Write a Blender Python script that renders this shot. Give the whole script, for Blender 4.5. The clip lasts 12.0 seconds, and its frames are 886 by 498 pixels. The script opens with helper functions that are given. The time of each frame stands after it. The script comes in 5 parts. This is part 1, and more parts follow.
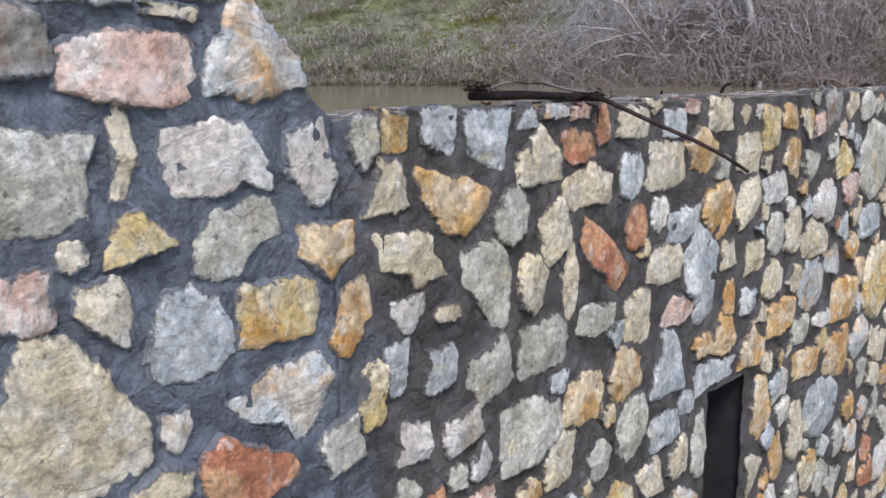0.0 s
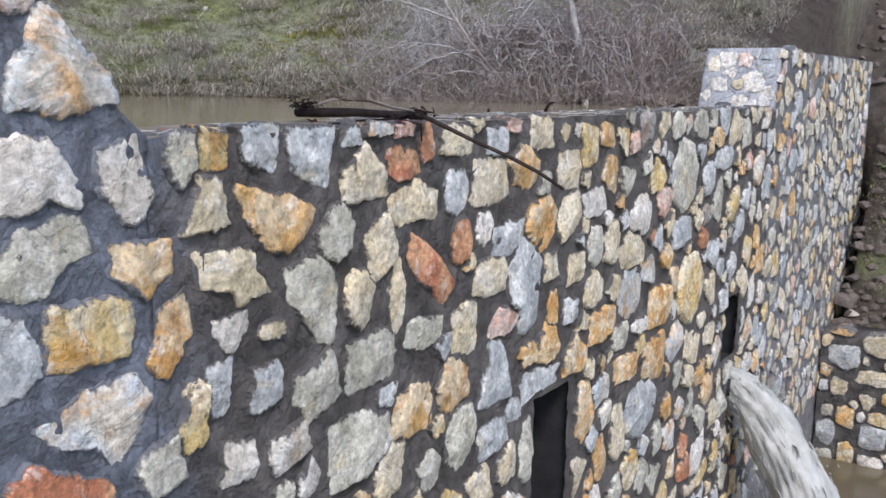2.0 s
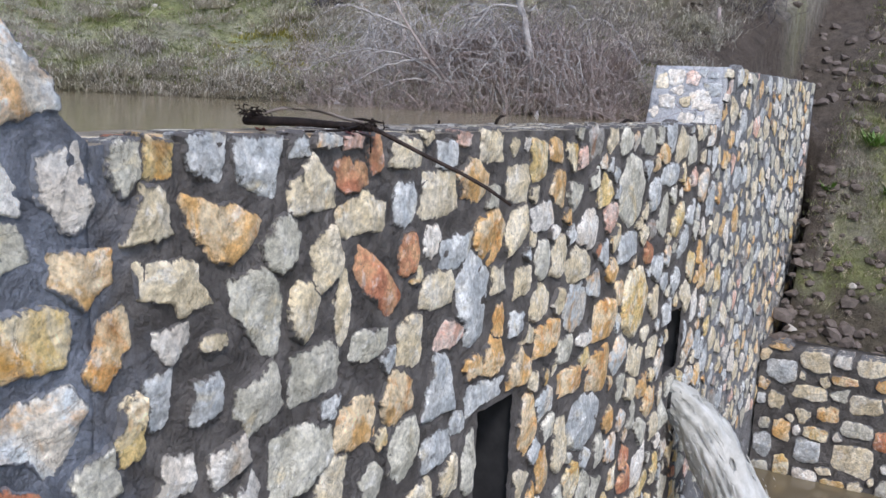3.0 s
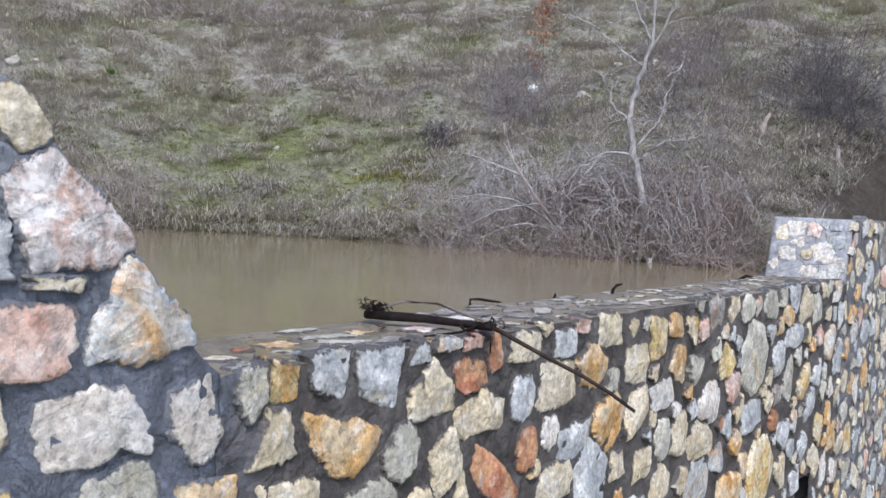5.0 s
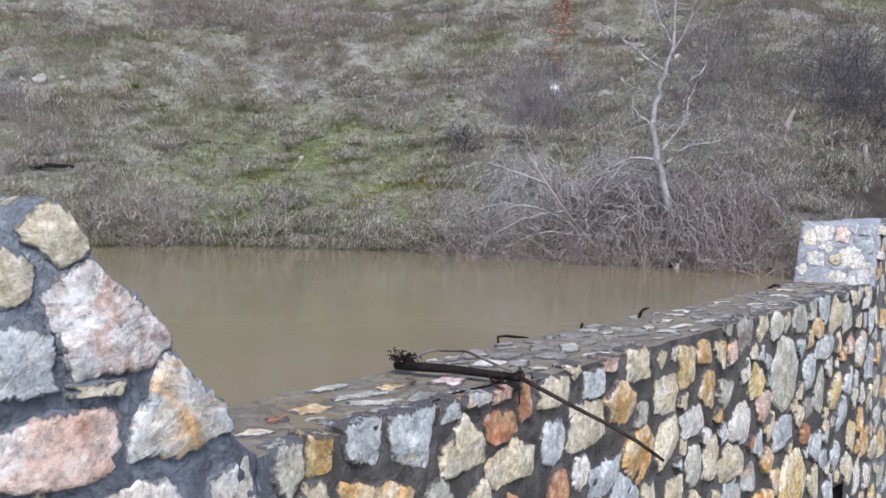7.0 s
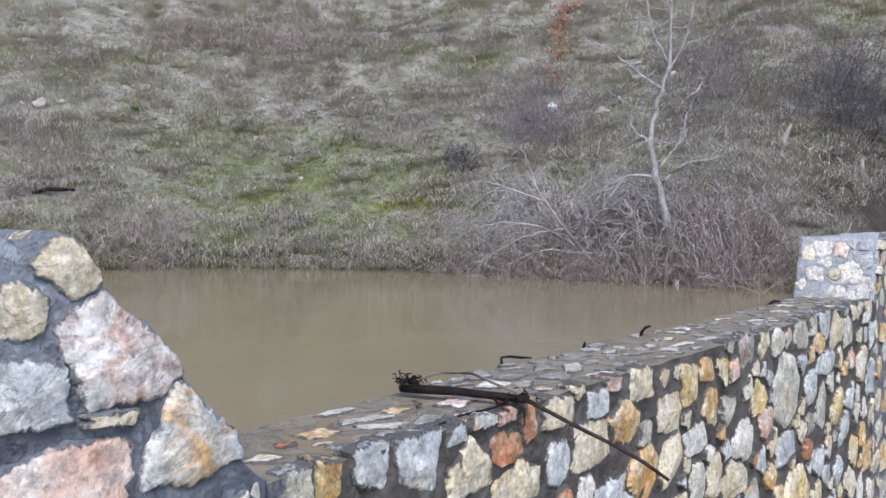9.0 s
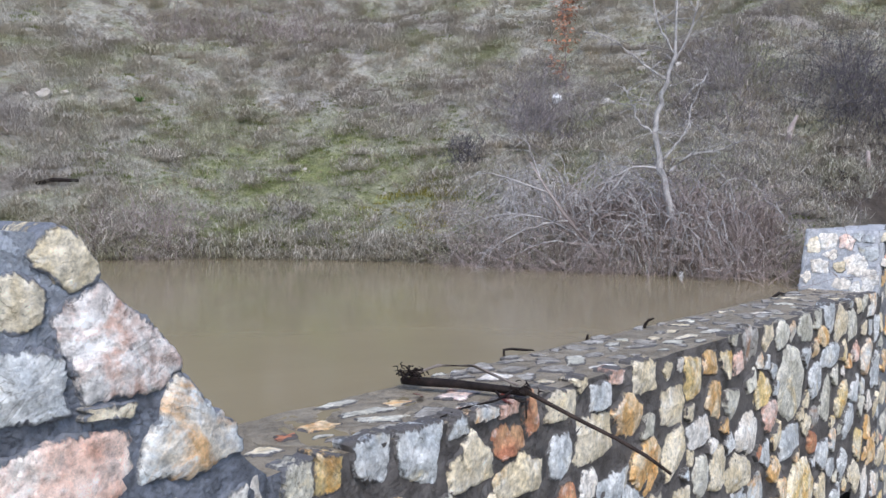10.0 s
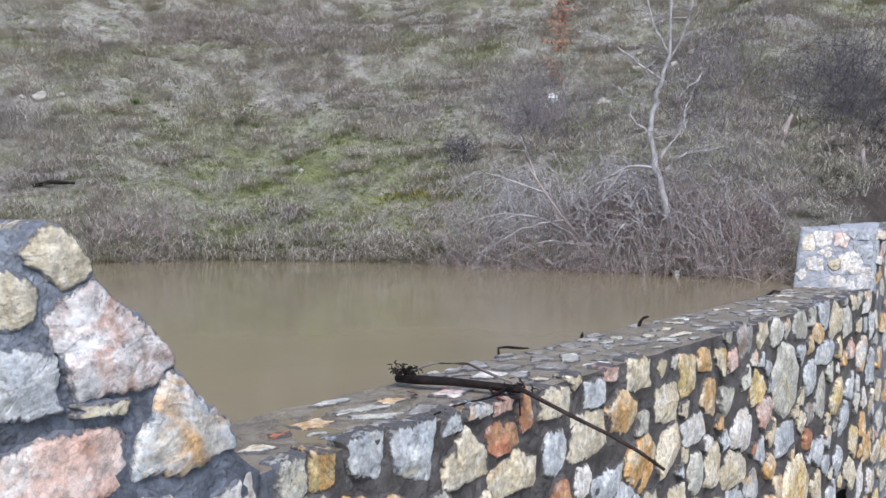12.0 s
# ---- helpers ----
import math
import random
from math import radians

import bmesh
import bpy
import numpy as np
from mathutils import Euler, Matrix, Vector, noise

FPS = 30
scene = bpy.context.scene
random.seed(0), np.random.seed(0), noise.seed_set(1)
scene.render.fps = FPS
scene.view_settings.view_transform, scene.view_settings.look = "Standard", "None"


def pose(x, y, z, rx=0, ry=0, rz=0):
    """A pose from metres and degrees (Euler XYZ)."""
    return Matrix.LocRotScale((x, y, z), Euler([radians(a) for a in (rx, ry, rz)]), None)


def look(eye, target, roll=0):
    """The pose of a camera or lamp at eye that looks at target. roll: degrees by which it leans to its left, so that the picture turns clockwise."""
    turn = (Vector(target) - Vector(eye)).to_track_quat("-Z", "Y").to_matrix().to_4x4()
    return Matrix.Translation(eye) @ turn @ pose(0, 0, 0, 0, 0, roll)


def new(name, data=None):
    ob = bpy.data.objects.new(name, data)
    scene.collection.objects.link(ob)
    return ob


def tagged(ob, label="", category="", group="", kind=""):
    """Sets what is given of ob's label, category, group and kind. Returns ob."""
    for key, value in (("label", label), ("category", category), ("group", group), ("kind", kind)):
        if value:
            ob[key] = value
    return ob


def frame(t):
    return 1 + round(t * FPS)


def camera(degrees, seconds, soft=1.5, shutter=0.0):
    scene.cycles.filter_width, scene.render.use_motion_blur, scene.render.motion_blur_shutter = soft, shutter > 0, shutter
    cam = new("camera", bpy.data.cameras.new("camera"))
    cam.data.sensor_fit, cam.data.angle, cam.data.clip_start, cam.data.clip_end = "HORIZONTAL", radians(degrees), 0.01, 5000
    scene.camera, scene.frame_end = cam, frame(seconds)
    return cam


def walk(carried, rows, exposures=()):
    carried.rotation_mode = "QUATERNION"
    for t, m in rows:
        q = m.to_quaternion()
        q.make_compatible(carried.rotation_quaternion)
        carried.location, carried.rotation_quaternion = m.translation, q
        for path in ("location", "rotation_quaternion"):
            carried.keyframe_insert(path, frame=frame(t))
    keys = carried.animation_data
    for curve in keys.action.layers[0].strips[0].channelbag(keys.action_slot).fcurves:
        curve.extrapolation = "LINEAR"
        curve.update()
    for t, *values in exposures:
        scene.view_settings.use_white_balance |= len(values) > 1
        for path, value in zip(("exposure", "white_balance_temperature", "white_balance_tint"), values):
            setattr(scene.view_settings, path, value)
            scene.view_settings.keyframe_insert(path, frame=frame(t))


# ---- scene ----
cam = camera(51.1, 12.0, shutter=0.35)
PATH = [
    (0, (-1.946, -1.974, 0.117), (-0.515, -0.628, -0.253), -0.3),
    (0.5, (-1.932, -2.016, 0.127), (-0.449, -0.727, -0.247), -0.7),
    (1, (-1.933, -2.04, 0.131), (-0.364, -0.852, -0.225), 0.4),
    (1.5, (-1.928, -2.05, 0.135), (-0.311, -0.925, -0.212), 0.6),
    (2, (-1.93, -2.053, 0.139), (-0.289, -0.962, -0.205), 0.8),
    (2.5, (-1.929, -2.068, 0.143), (-0.25, -1.035, -0.193), 1.4),
    (3, (-1.916, -2.05, 0.172), (-0.215, -1.052, -0.159), 2.7),
    (3.5, (-1.903, -1.96, 0.284), (-0.251, -0.853, 0.067), 3.2),
    (3.7, (-1.91, -1.971, 0.288), (-0.285, -0.816, 0.133), 3.0),
    (5.3, (-1.899, -1.948, 0.53), (-0.314, -0.731, 0.426), 2.4),
    (5.5, (-1.893, -1.937, 0.552), (-0.324, -0.705, 0.412), 2.1),
    (6, (-1.911, -1.946, 0.646), (-0.351, -0.706, 0.479), 1.3),
    (6.5, (-1.918, -1.945, 0.709), (-0.364, -0.694, 0.564), 0.9),
    (7, (-1.936, -1.978, 0.744), (-0.382, -0.726, 0.614), 0.8),
    (9, (-1.976, -1.985, 0.772), (-0.419, -0.734, 0.678), 0.1),
    (9.5, (-1.966, -1.974, 0.78), (-0.415, -0.714, 0.685), 0.3),
    (10, (-1.953, -1.98, 0.774), (-0.403, -0.722, 0.661), 0.2),
    (10.5, (-1.97, -2.003, 0.78), (-0.415, -0.75, 0.67), 0.6),
    (11, (-1.967, -2.016, 0.776), (-0.406, -0.77, 0.672), 0.4),
    (11.5, (-1.966, -2.004, 0.778), (-0.408, -0.755, 0.672), 0.4),
    (12, (-1.952, -2.003, 0.762), (-0.399, -0.748, 0.652), -0.1),
]
walk(cam, [(t, look(eye, target, roll)) for t, eye, target, roll in PATH],
     exposures=((0.0, 0.48, 6480, 13.5), (3.0, 0.62, 6450, 13.5), (5.5, 0.64, 6380, 13.0), (12.0, 0.71, 6350, 12.5)))

# ---- world and light: a bright overcast winter day ----
world = bpy.data.worlds.new("overcast_sky")
scene.world = world
world.use_nodes = True
sky = world.node_tree.nodes.new("ShaderNodeTexSky")
sky.sky_type = "NISHITA"
sky.sun_disc = False
sky.sun_elevation = radians(52)
sky.sun_rotation = radians(222)
sky.air_density, sky.dust_density, sky.ozone_density = 1.0, 1.2, 1.0
back = world.node_tree.nodes["Background"]
back.inputs[1].default_value = 0.14
world.node_tree.links.new(sky.outputs[0], back.inputs[0])
sun = new("sun", bpy.data.lights.new("sun", "SUN"))
sun.data.energy = 1.4
sun.data.angle = radians(14)
sun.data.color = (1.0, 0.985, 0.97)
sun.matrix_world = look((-5.5, -6.0, 10.5), (0, 0, 0))


# ---- materials ----
class Mat:
    """A node material with a Principled shader and short ways to add nodes."""

    def __init__(self, name, rough=0.8):
        self.m = bpy.data.materials.new(name)
        self.m.use_nodes = True
        self.t = self.m.node_tree
        self.p = self.t.nodes["Principled BSDF"]
        self.p.inputs["Roughness"].default_value = rough
        self.co = self.add("ShaderNodeTexCoord").outputs["Object"]
        self.info = self.add("ShaderNodeObjectInfo").outputs["Random"]

    def add(self, kind, **values):
        n = self.t.nodes.new(kind)
        for k, v in values.items():
            n.inputs[k.replace("_", " ")].default_value = v
        return n

    def link(self, a, b):
        self.t.links.new(a, b)

    def noise(self, scale, detail=6.0, rough=0.6, seeded=False, stretch=None, warp=0.0):
        n = self.add("ShaderNodeTexNoise", Scale=scale, Detail=detail, Roughness=rough, Distortion=warp)
        co = self.co
        if stretch:
            mp = self.add("ShaderNodeMapping")
            mp.inputs["Scale"].default_value = stretch
            self.link(co, mp.inputs[0])
            co = mp.outputs[0]
        if seeded:
            n.noise_dimensions = "4D"
            mul = self.add("ShaderNodeMath")
            mul.operation = "MULTIPLY"
            mul.inputs[1].default_value = 37.0
            self.link(self.seed(), mul.inputs[0])
            self.link(mul.outputs[0], n.inputs["W"])
        self.link(co, n.inputs["Vector"])
        return n.outputs["Fac"]

    def seed(self):
        """Random per object and per loose piece together."""
        geo = self.add("ShaderNodeNewGeometry")
        s = self.add("ShaderNodeMath")
        s.operation = "ADD"
        self.link(self.info, s.inputs[0])
        self.link(geo.outputs["Random Per Island"], s.inputs[1])
        return s.outputs[0]

    def ramp(self, fac, *stops):
        r = self.add("ShaderNodeValToRGB")
        e = r.color_ramp.elements
        while len(e) < len(stops):
            e.new(0.5)
        for el, (pos, col) in zip(e, stops):
            el.position = pos
            el.color = (*col, 1) if len(col) == 3 else col
        self.link(fac, r.inputs[0])
        return r.outputs[0]

    def mix(self, fac, a, b, blend="MIX"):
        n = self.t.nodes.new("ShaderNodeMix")
        n.data_type = "RGBA"
        n.blend_type = blend
        for v, i in ((fac, 0), (a, 6), (b, 7)):
            if isinstance(v, (int, float)):
                n.inputs[i].default_value = v
            elif isinstance(v, tuple):
                n.inputs[i].default_value = (*v, 1)
            else:
                self.link(v, n.inputs[i])
        return n.outputs[2]

    def smear(self):
        """Mortar slopped over a stone's rim, by the attribute that holds the way in from the rim."""
        rim = self.add("ShaderNodeAttribute")
        rim.attribute_name = "rim"
        a = self.add("ShaderNodeMath")
        a.operation = "MULTIPLY_ADD"
        self.link(rim.outputs["Fac"], a.inputs[0])
        a.inputs[1].default_value = 7.5
        a.inputs[2].default_value = 0.455
        b = self.add("ShaderNodeMath")
        b.operation = "MULTIPLY_ADD"
        self.link(self.noise(14.0, 9, 0.72, seeded=True, stretch=(1.0, 1.0, 0.6), warp=0.4), b.inputs[0])
        b.inputs[1].default_value = -0.88
        self.link(a.outputs[0], b.inputs[2])
        return self.ramp(b.outputs[0], (0.035, grey(1)), (0.095, grey(0)))

    def batch(self):
        """The tone of the mortar along the dam: blue-grey wing, damp brown spillway, dry pale far wing."""
        geo = self.add("ShaderNodeNewGeometry")
        xyz = self.add("ShaderNodeSeparateXYZ")
        self.link(geo.outputs["Position"], xyz.inputs[0])
        m = self.add("ShaderNodeMapRange", From_Min=-4.0, From_Max=8.0)
        self.link(xyz.outputs[0], m.inputs[0])
        return self.ramp(m.outputs[0], (0.30, (0.20, 0.213, 0.243)), (0.33, (0.12, 0.110, 0.104)), (0.832, (0.12, 0.110, 0.104)), (0.838, (0.18, 0.178, 0.18)))

    def colour(self, c):
        self.link(c, self.p.inputs["Base Color"])

    def bump(self, fac, strength, distance):
        b = self.add("ShaderNodeBump", Strength=strength, Distance=distance)
        self.link(fac, b.inputs["Height"])
        last = self.p.inputs["Normal"].links
        if last:
            self.link(last[0].from_socket, b.inputs["Normal"])
        self.link(b.outputs[0], self.p.inputs["Normal"])

    def rough(self, fac, lo, hi):
        r = self.add("ShaderNodeMapRange", To_Min=lo, To_Max=hi)
        self.link(fac, r.inputs[0])
        self.link(r.outputs[0], self.p.inputs["Roughness"])


def grey(v):
    return (v, v, v)


def stone_material(name, main, other, stain, amount=0.5):
    """Broken quarry stone: mingled tones in large blotches, stains, white crust, open clefts, pits and a film of mortar."""
    k = Mat(name, 0.8)
    big = k.noise(4.2, 6, 0.62, seeded=True, warp=1.0)
    c = k.mix(k.ramp(big, (0.44, grey(0)), (0.56, grey(1))), main, other)
    st = k.noise(3.8, 7, 0.66, seeded=True, warp=1.4)
    c = k.mix(k.ramp(st, (0.97 - amount * 0.95, grey(0)), (1.10 - amount * 0.95, grey(0.95))), c, stain)
    crust = k.noise(10.0, 8, 0.7, seeded=True, warp=0.5)
    c = k.mix(k.ramp(crust, (0.55, grey(0)), (0.63, grey(0.65))), c, tuple(0.5 * v + 0.42 for v in other))
    fine = k.noise(46.0, 9, 0.74, seeded=True)
    c = k.mix(1.0, c, k.ramp(fine, (0.30, grey(0.44)), (0.5, grey(1.04)), (0.68, grey(1.48))), "MULTIPLY")
    grain = k.noise(16.0, 6, 0.6, seeded=True, stretch=(1.0, 1.0, 0.7), warp=0.8)
    c = k.mix(1.0, c, k.ramp(grain, (0.32, grey(0.70)), (0.5, grey(1.03)), (0.66, grey(1.28))), "MULTIPLY")
    cleft = k.noise(6.0, 5, 0.58, seeded=True, warp=1.3)
    crack = k.ramp(cleft, (0.452, grey(0)), (0.462, grey(0.62)), (0.476, grey(0)))
    gate = k.ramp(k.noise(3.1, 3, 0.5, seeded=True), (0.46, grey(0)), (0.56, grey(1)))
    c = k.mix(k.mix(1.0, crack, gate, "MULTIPLY"), c, tuple(0.22 * v for v in stain))
    speck = k.noise(130.0, 4, 0.7, seeded=True)
    c = k.mix(1.0, c, k.ramp(speck, (0.34, grey(0.86)), (0.5, grey(1.01)), (0.66, grey(1.08))), "MULTIPLY")
    pits = k.noise(30.0, 3, 0.5, seeded=True)
    c = k.mix(k.ramp(pits, (0.27, grey(0.8)), (0.33, grey(0))), c, (0.09, 0.08, 0.07))
    film = k.ramp(k.noise(8.0, 7, 0.7, seeded=True, warp=0.3), (0.52, grey(0)), (0.72, grey(0.55)))
    c = k.mix(film, c, k.batch())
    var = k.ramp(k.seed(), (0.0, grey(0.78)), (1.0, grey(1.18)))
    c = k.mix(1.0, c, var, "MULTIPLY")
    smear = k.smear()
    c = k.mix(smear, c, k.mix(1.0, k.batch(), k.ramp(fine, (0.3, grey(0.6)), (0.7, grey(1.3))), "MULTIPLY"))
    k.colour(c)
    k.bump(smear, 0.7, 0.008)
    k.bump(k.ramp(cleft, (0.36, grey(0)), (0.44, grey(0.3)), (0.47, grey(0.62)), (0.56, grey(0.75)), (0.59, grey(1))), 0.4, 0.014)
    k.bump(crust, 0.6, 0.014)
    strata = k.noise(24.0, 7, 0.62, seeded=True, stretch=(1.0, 1.0, 0.8), warp=0.5)
    k.bump(strata, 0.5, 0.007)
    k.bump(fine, 0.8, 0.008)
    k.rough(big, 0.65, 0.9)
    return k.m


STONE = {
    "cream": stone_material("cream_stone", (0.58, 0.49, 0.33), (0.66, 0.59, 0.46), (0.50, 0.36, 0.18), 0.42),
    "yellow": stone_material("yellow_stone", (0.60, 0.45, 0.20), (0.66, 0.58, 0.42), (0.54, 0.29, 0.07), 0.48),
    "ochre": stone_material("ochre_stone", (0.60, 0.36, 0.14), (0.67, 0.54, 0.36), (0.56, 0.24, 0.06), 0.47),
    "rust": stone_material("rust_stone", (0.47, 0.19, 0.105), (0.57, 0.33, 0.18), (0.36, 0.13, 0.06), 0.48),
    "pink": stone_material("pink_stone", (0.60, 0.36, 0.27), (0.66, 0.50, 0.42), (0.76, 0.71, 0.65), 0.50),
    "grey": stone_material("grey_stone", (0.43, 0.41, 0.335), (0.57, 0.545, 0.465), (0.54, 0.45, 0.28), 0.43),
    "blue": stone_material("bluish_stone", (0.40, 0.42, 0.425), (0.57, 0.575, 0.56), (0.50, 0.44, 0.31), 0.43),
    "white": stone_material("whitish_stone", (0.64, 0.58, 0.50), (0.71, 0.68, 0.625), (0.55, 0.43, 0.30), 0.43),
    "blush": stone_material("pink_veined_white_stone", (0.68, 0.62, 0.58), (0.73, 0.70, 0.67), (0.46, 0.30, 0.235), 0.49),
    "dusk": stone_material("grey_brown_stone", (0.27, 0.25, 0.22), (0.38, 0.36, 0.33), (0.30, 0.16, 0.09), 0.47),
    "wet": stone_material("wet_grey_stone", (0.25, 0.225, 0.19), (0.34, 0.315, 0.275), (0.30, 0.255, 0.20), 0.42),
    "mixed": stone_material("veined_stone", (0.62, 0.56, 0.47), (0.53, 0.56, 0.565), (0.58, 0.36, 0.17), 0.50),
}
TONES = ["cream"] * 6 + ["yellow"] * 4 + ["ochre"] * 4 + ["grey"] * 6 + ["blue"] * 4 + ["white"] * 2 + ["dusk"] + ["mixed"] * 3 + ["pink"] + ["rust"]


def mortar_material(name, dark, pale, wet, damp=None):
    """Rough mortar. damp: the browner batch that takes over from the spillway's seam on."""
    k = Mat(name, 0.7)
    big = k.noise(4.5, 7, 0.66)
    share = k.ramp(big, (0.34, grey(0)), (0.62, grey(1)))
    c = k.mix(share, dark, pale)
    if damp:
        xyz = k.add("ShaderNodeSeparateXYZ")
        k.link(k.co, xyz.inputs[0])
        add = k.add("ShaderNodeMath")
        add.operation = "MULTIPLY_ADD"
        k.link(k.noise(3.5, 5, 0.6), add.inputs[0])
        add.inputs[1].default_value = 0.8
        k.link(xyz.outputs[0], add.inputs[2])
        dry = k.add("ShaderNodeMath")       # paler upwards: dried mortar, with skylight on the wing's top painted in
        dry.operation = "MULTIPLY_ADD"
        k.link(k.noise(5.0, 6, 0.65), dry.inputs[0])
        dry.inputs[1].default_value = 0.5
        k.link(xyz.outputs[2], dry.inputs[2])
        c = k.mix(k.ramp(dry.outputs[0], (0.52, grey(0)), (0.95, grey(0.85))), c, (0.50, 0.54, 0.60))
        c = k.mix(k.ramp(add.outputs[0], (0.10, grey(0)), (0.32, grey(1))), c, k.mix(share, *damp))
    fine = k.noise(90.0, 6, 0.75)
    c = k.mix(1.0, c, k.ramp(fine, (0.28, grey(0.55)), (0.5, grey(1)), (0.75, grey(1.25))), "MULTIPLY")
    trowel = k.noise(6.5, 8, 0.68, warp=0.9)      # ragged edges of trowelled daubs, open cracks along them
    daub = k.noise(11.0, 8, 0.7, warp=0.6)
    for n in (trowel, daub):
        here = k.ramp(k.noise(3.7, 3, 0.6), (0.50, grey(0.0)), (0.62, grey(1)))
        line = k.ramp(n, (0.474, grey(0)), (0.482, grey(0.32)), (0.490, grey(0)))
        c = k.mix(k.mix(1.0, line, here, "MULTIPLY"), c, tuple(0.4 * v for v in dark))
    k.colour(c)
    k.bump(k.ramp(trowel, (0.44, grey(0)), (0.53, grey(1))), 0.7, 0.014)
    k.bump(k.ramp(daub, (0.46, grey(0)), (0.52, grey(1))), 0.4, 0.007)
    k.bump(k.noise(8.0, 8, 0.62, warp=0.5), 0.9, 0.04)
    k.bump(k.noise(45.0, 8, 0.7), 0.45, 0.010)
    k.rough(big, wet, 0.85)
    return k.m


MORTAR_WING = mortar_material("fresh_blue_grey_mortar", (0.090, 0.098, 0.118), (0.255, 0.28, 0.335), 0.38, ((0.062, 0.055, 0.051), (0.185, 0.168, 0.157)))
MORTAR_BANK = mortar_material("damp_brown_grey_mortar", (0.055, 0.050, 0.047), (0.165, 0.152, 0.142), 0.45)
MORTAR_DRY = mortar_material("dry_pale_mortar", (0.44, 0.45, 0.475), (0.62, 0.625, 0.645), 0.6)
CREST = mortar_material("silted_wet_crest_mortar", (0.26, 0.212, 0.148), (0.36, 0.305, 0.225), 0.16)
MORTAR_FAR = mortar_material("weathered_grey_mortar", (0.14, 0.14, 0.145), (0.30, 0.30, 0.31), 0.5)


def murky_water(name, shade, ripple):
    k = Mat(name, 0.10)
    c = k.mix(k.ramp(k.noise(0.5, 3, 0.5), (0.35, grey(0)), (0.65, grey(1))), shade, tuple(v * 1.15 for v in shade))
    k.colour(c)
    k.p.inputs["IOR"].default_value = 1.33
    k.bump(k.noise(5.0, 4, 0.6), ripple, 0.01)
    return k.m


LAKE = murky_water("muddy_lake_water", (0.272, 0.222, 0.135), 0.10)
POOL = murky_water("muddy_pool_water", (0.14, 0.115, 0.075), 0.5)


def foam_material():
    k = Mat("white_water", 0.35)
    f = k.noise(9.0, 8, 0.7, stretch=(1, 0.35, 0.35))
    k.colour(k.ramp(f, (0.34, (0.40, 0.40, 0.365)), (0.48, (0.53, 0.525, 0.485)), (0.62, (0.68, 0.675, 0.64))))
    k.bump(f, 0.35, 0.02)
    k.bump(k.noise(40.0, 6, 0.7), 0.5, 0.01)
    return k.m


FOAM = foam_material()


def simple_material(name, a, b, scale, rough=0.9, relief=0.4, stretch=None, gloss=0.5):
    k = Mat(name, rough)
    k.p.inputs["Specular IOR Level"].default_value = gloss
    n = k.noise(scale, 7, 0.65, seeded=True, stretch=stretch)
    c = k.mix(k.ramp(n, (0.32, grey(0)), (0.66, grey(1))), a, b)
    c = k.mix(1.0, c, k.ramp(k.seed(), (0, grey(0.75)), (1, grey(1.15))), "MULTIPLY")
    k.colour(c)
    k.bump(n, relief, 0.01)
    return k.m


def field_tone(k, c, green):
    """The patches of the slope, shared by turf and blades: green flushes, mauve-grey dead stands, dark and pale mats."""
    flush = k.noise(0.75, 5, 0.62, warp=0.5)
    c = k.mix(k.ramp(flush, (0.50, grey(0)), (0.66, grey(0.62))), c, green)
    mauve = k.noise(0.5, 5, 0.6, stretch=(1.0, 1.0, 1.3), warp=0.7)
    c = k.mix(k.ramp(mauve, (0.50, grey(0)), (0.64, grey(0.55))), c, (0.29, 0.255, 0.245))
    mats = k.noise(3.6, 7, 0.68, warp=0.4)
    return k.mix(1.0, c, k.ramp(mats, (0.34, (0.86, 0.85, 0.83)), (0.5, grey(1.12)), (0.66, (1.34, 1.33, 1.32))), "MULTIPLY")


def blade_material(name, a, b, green, hold=0.0):
    """Dead or living blades that take the tone of the patch they stand in. hold: how much of their own colour they keep."""
    k = Mat(name, 0.9)
    own = k.mix(k.ramp(k.noise(3.0, 7, 0.65, seeded=True), (0.32, grey(0)), (0.66, grey(1))), a, b)
    c = k.mix(hold, field_tone(k, own, green), own)
    k.colour(k.mix(1.0, c, k.ramp(k.seed(), (0, grey(0.72)), (1, grey(1.12))), "MULTIPLY"))
    return k.m


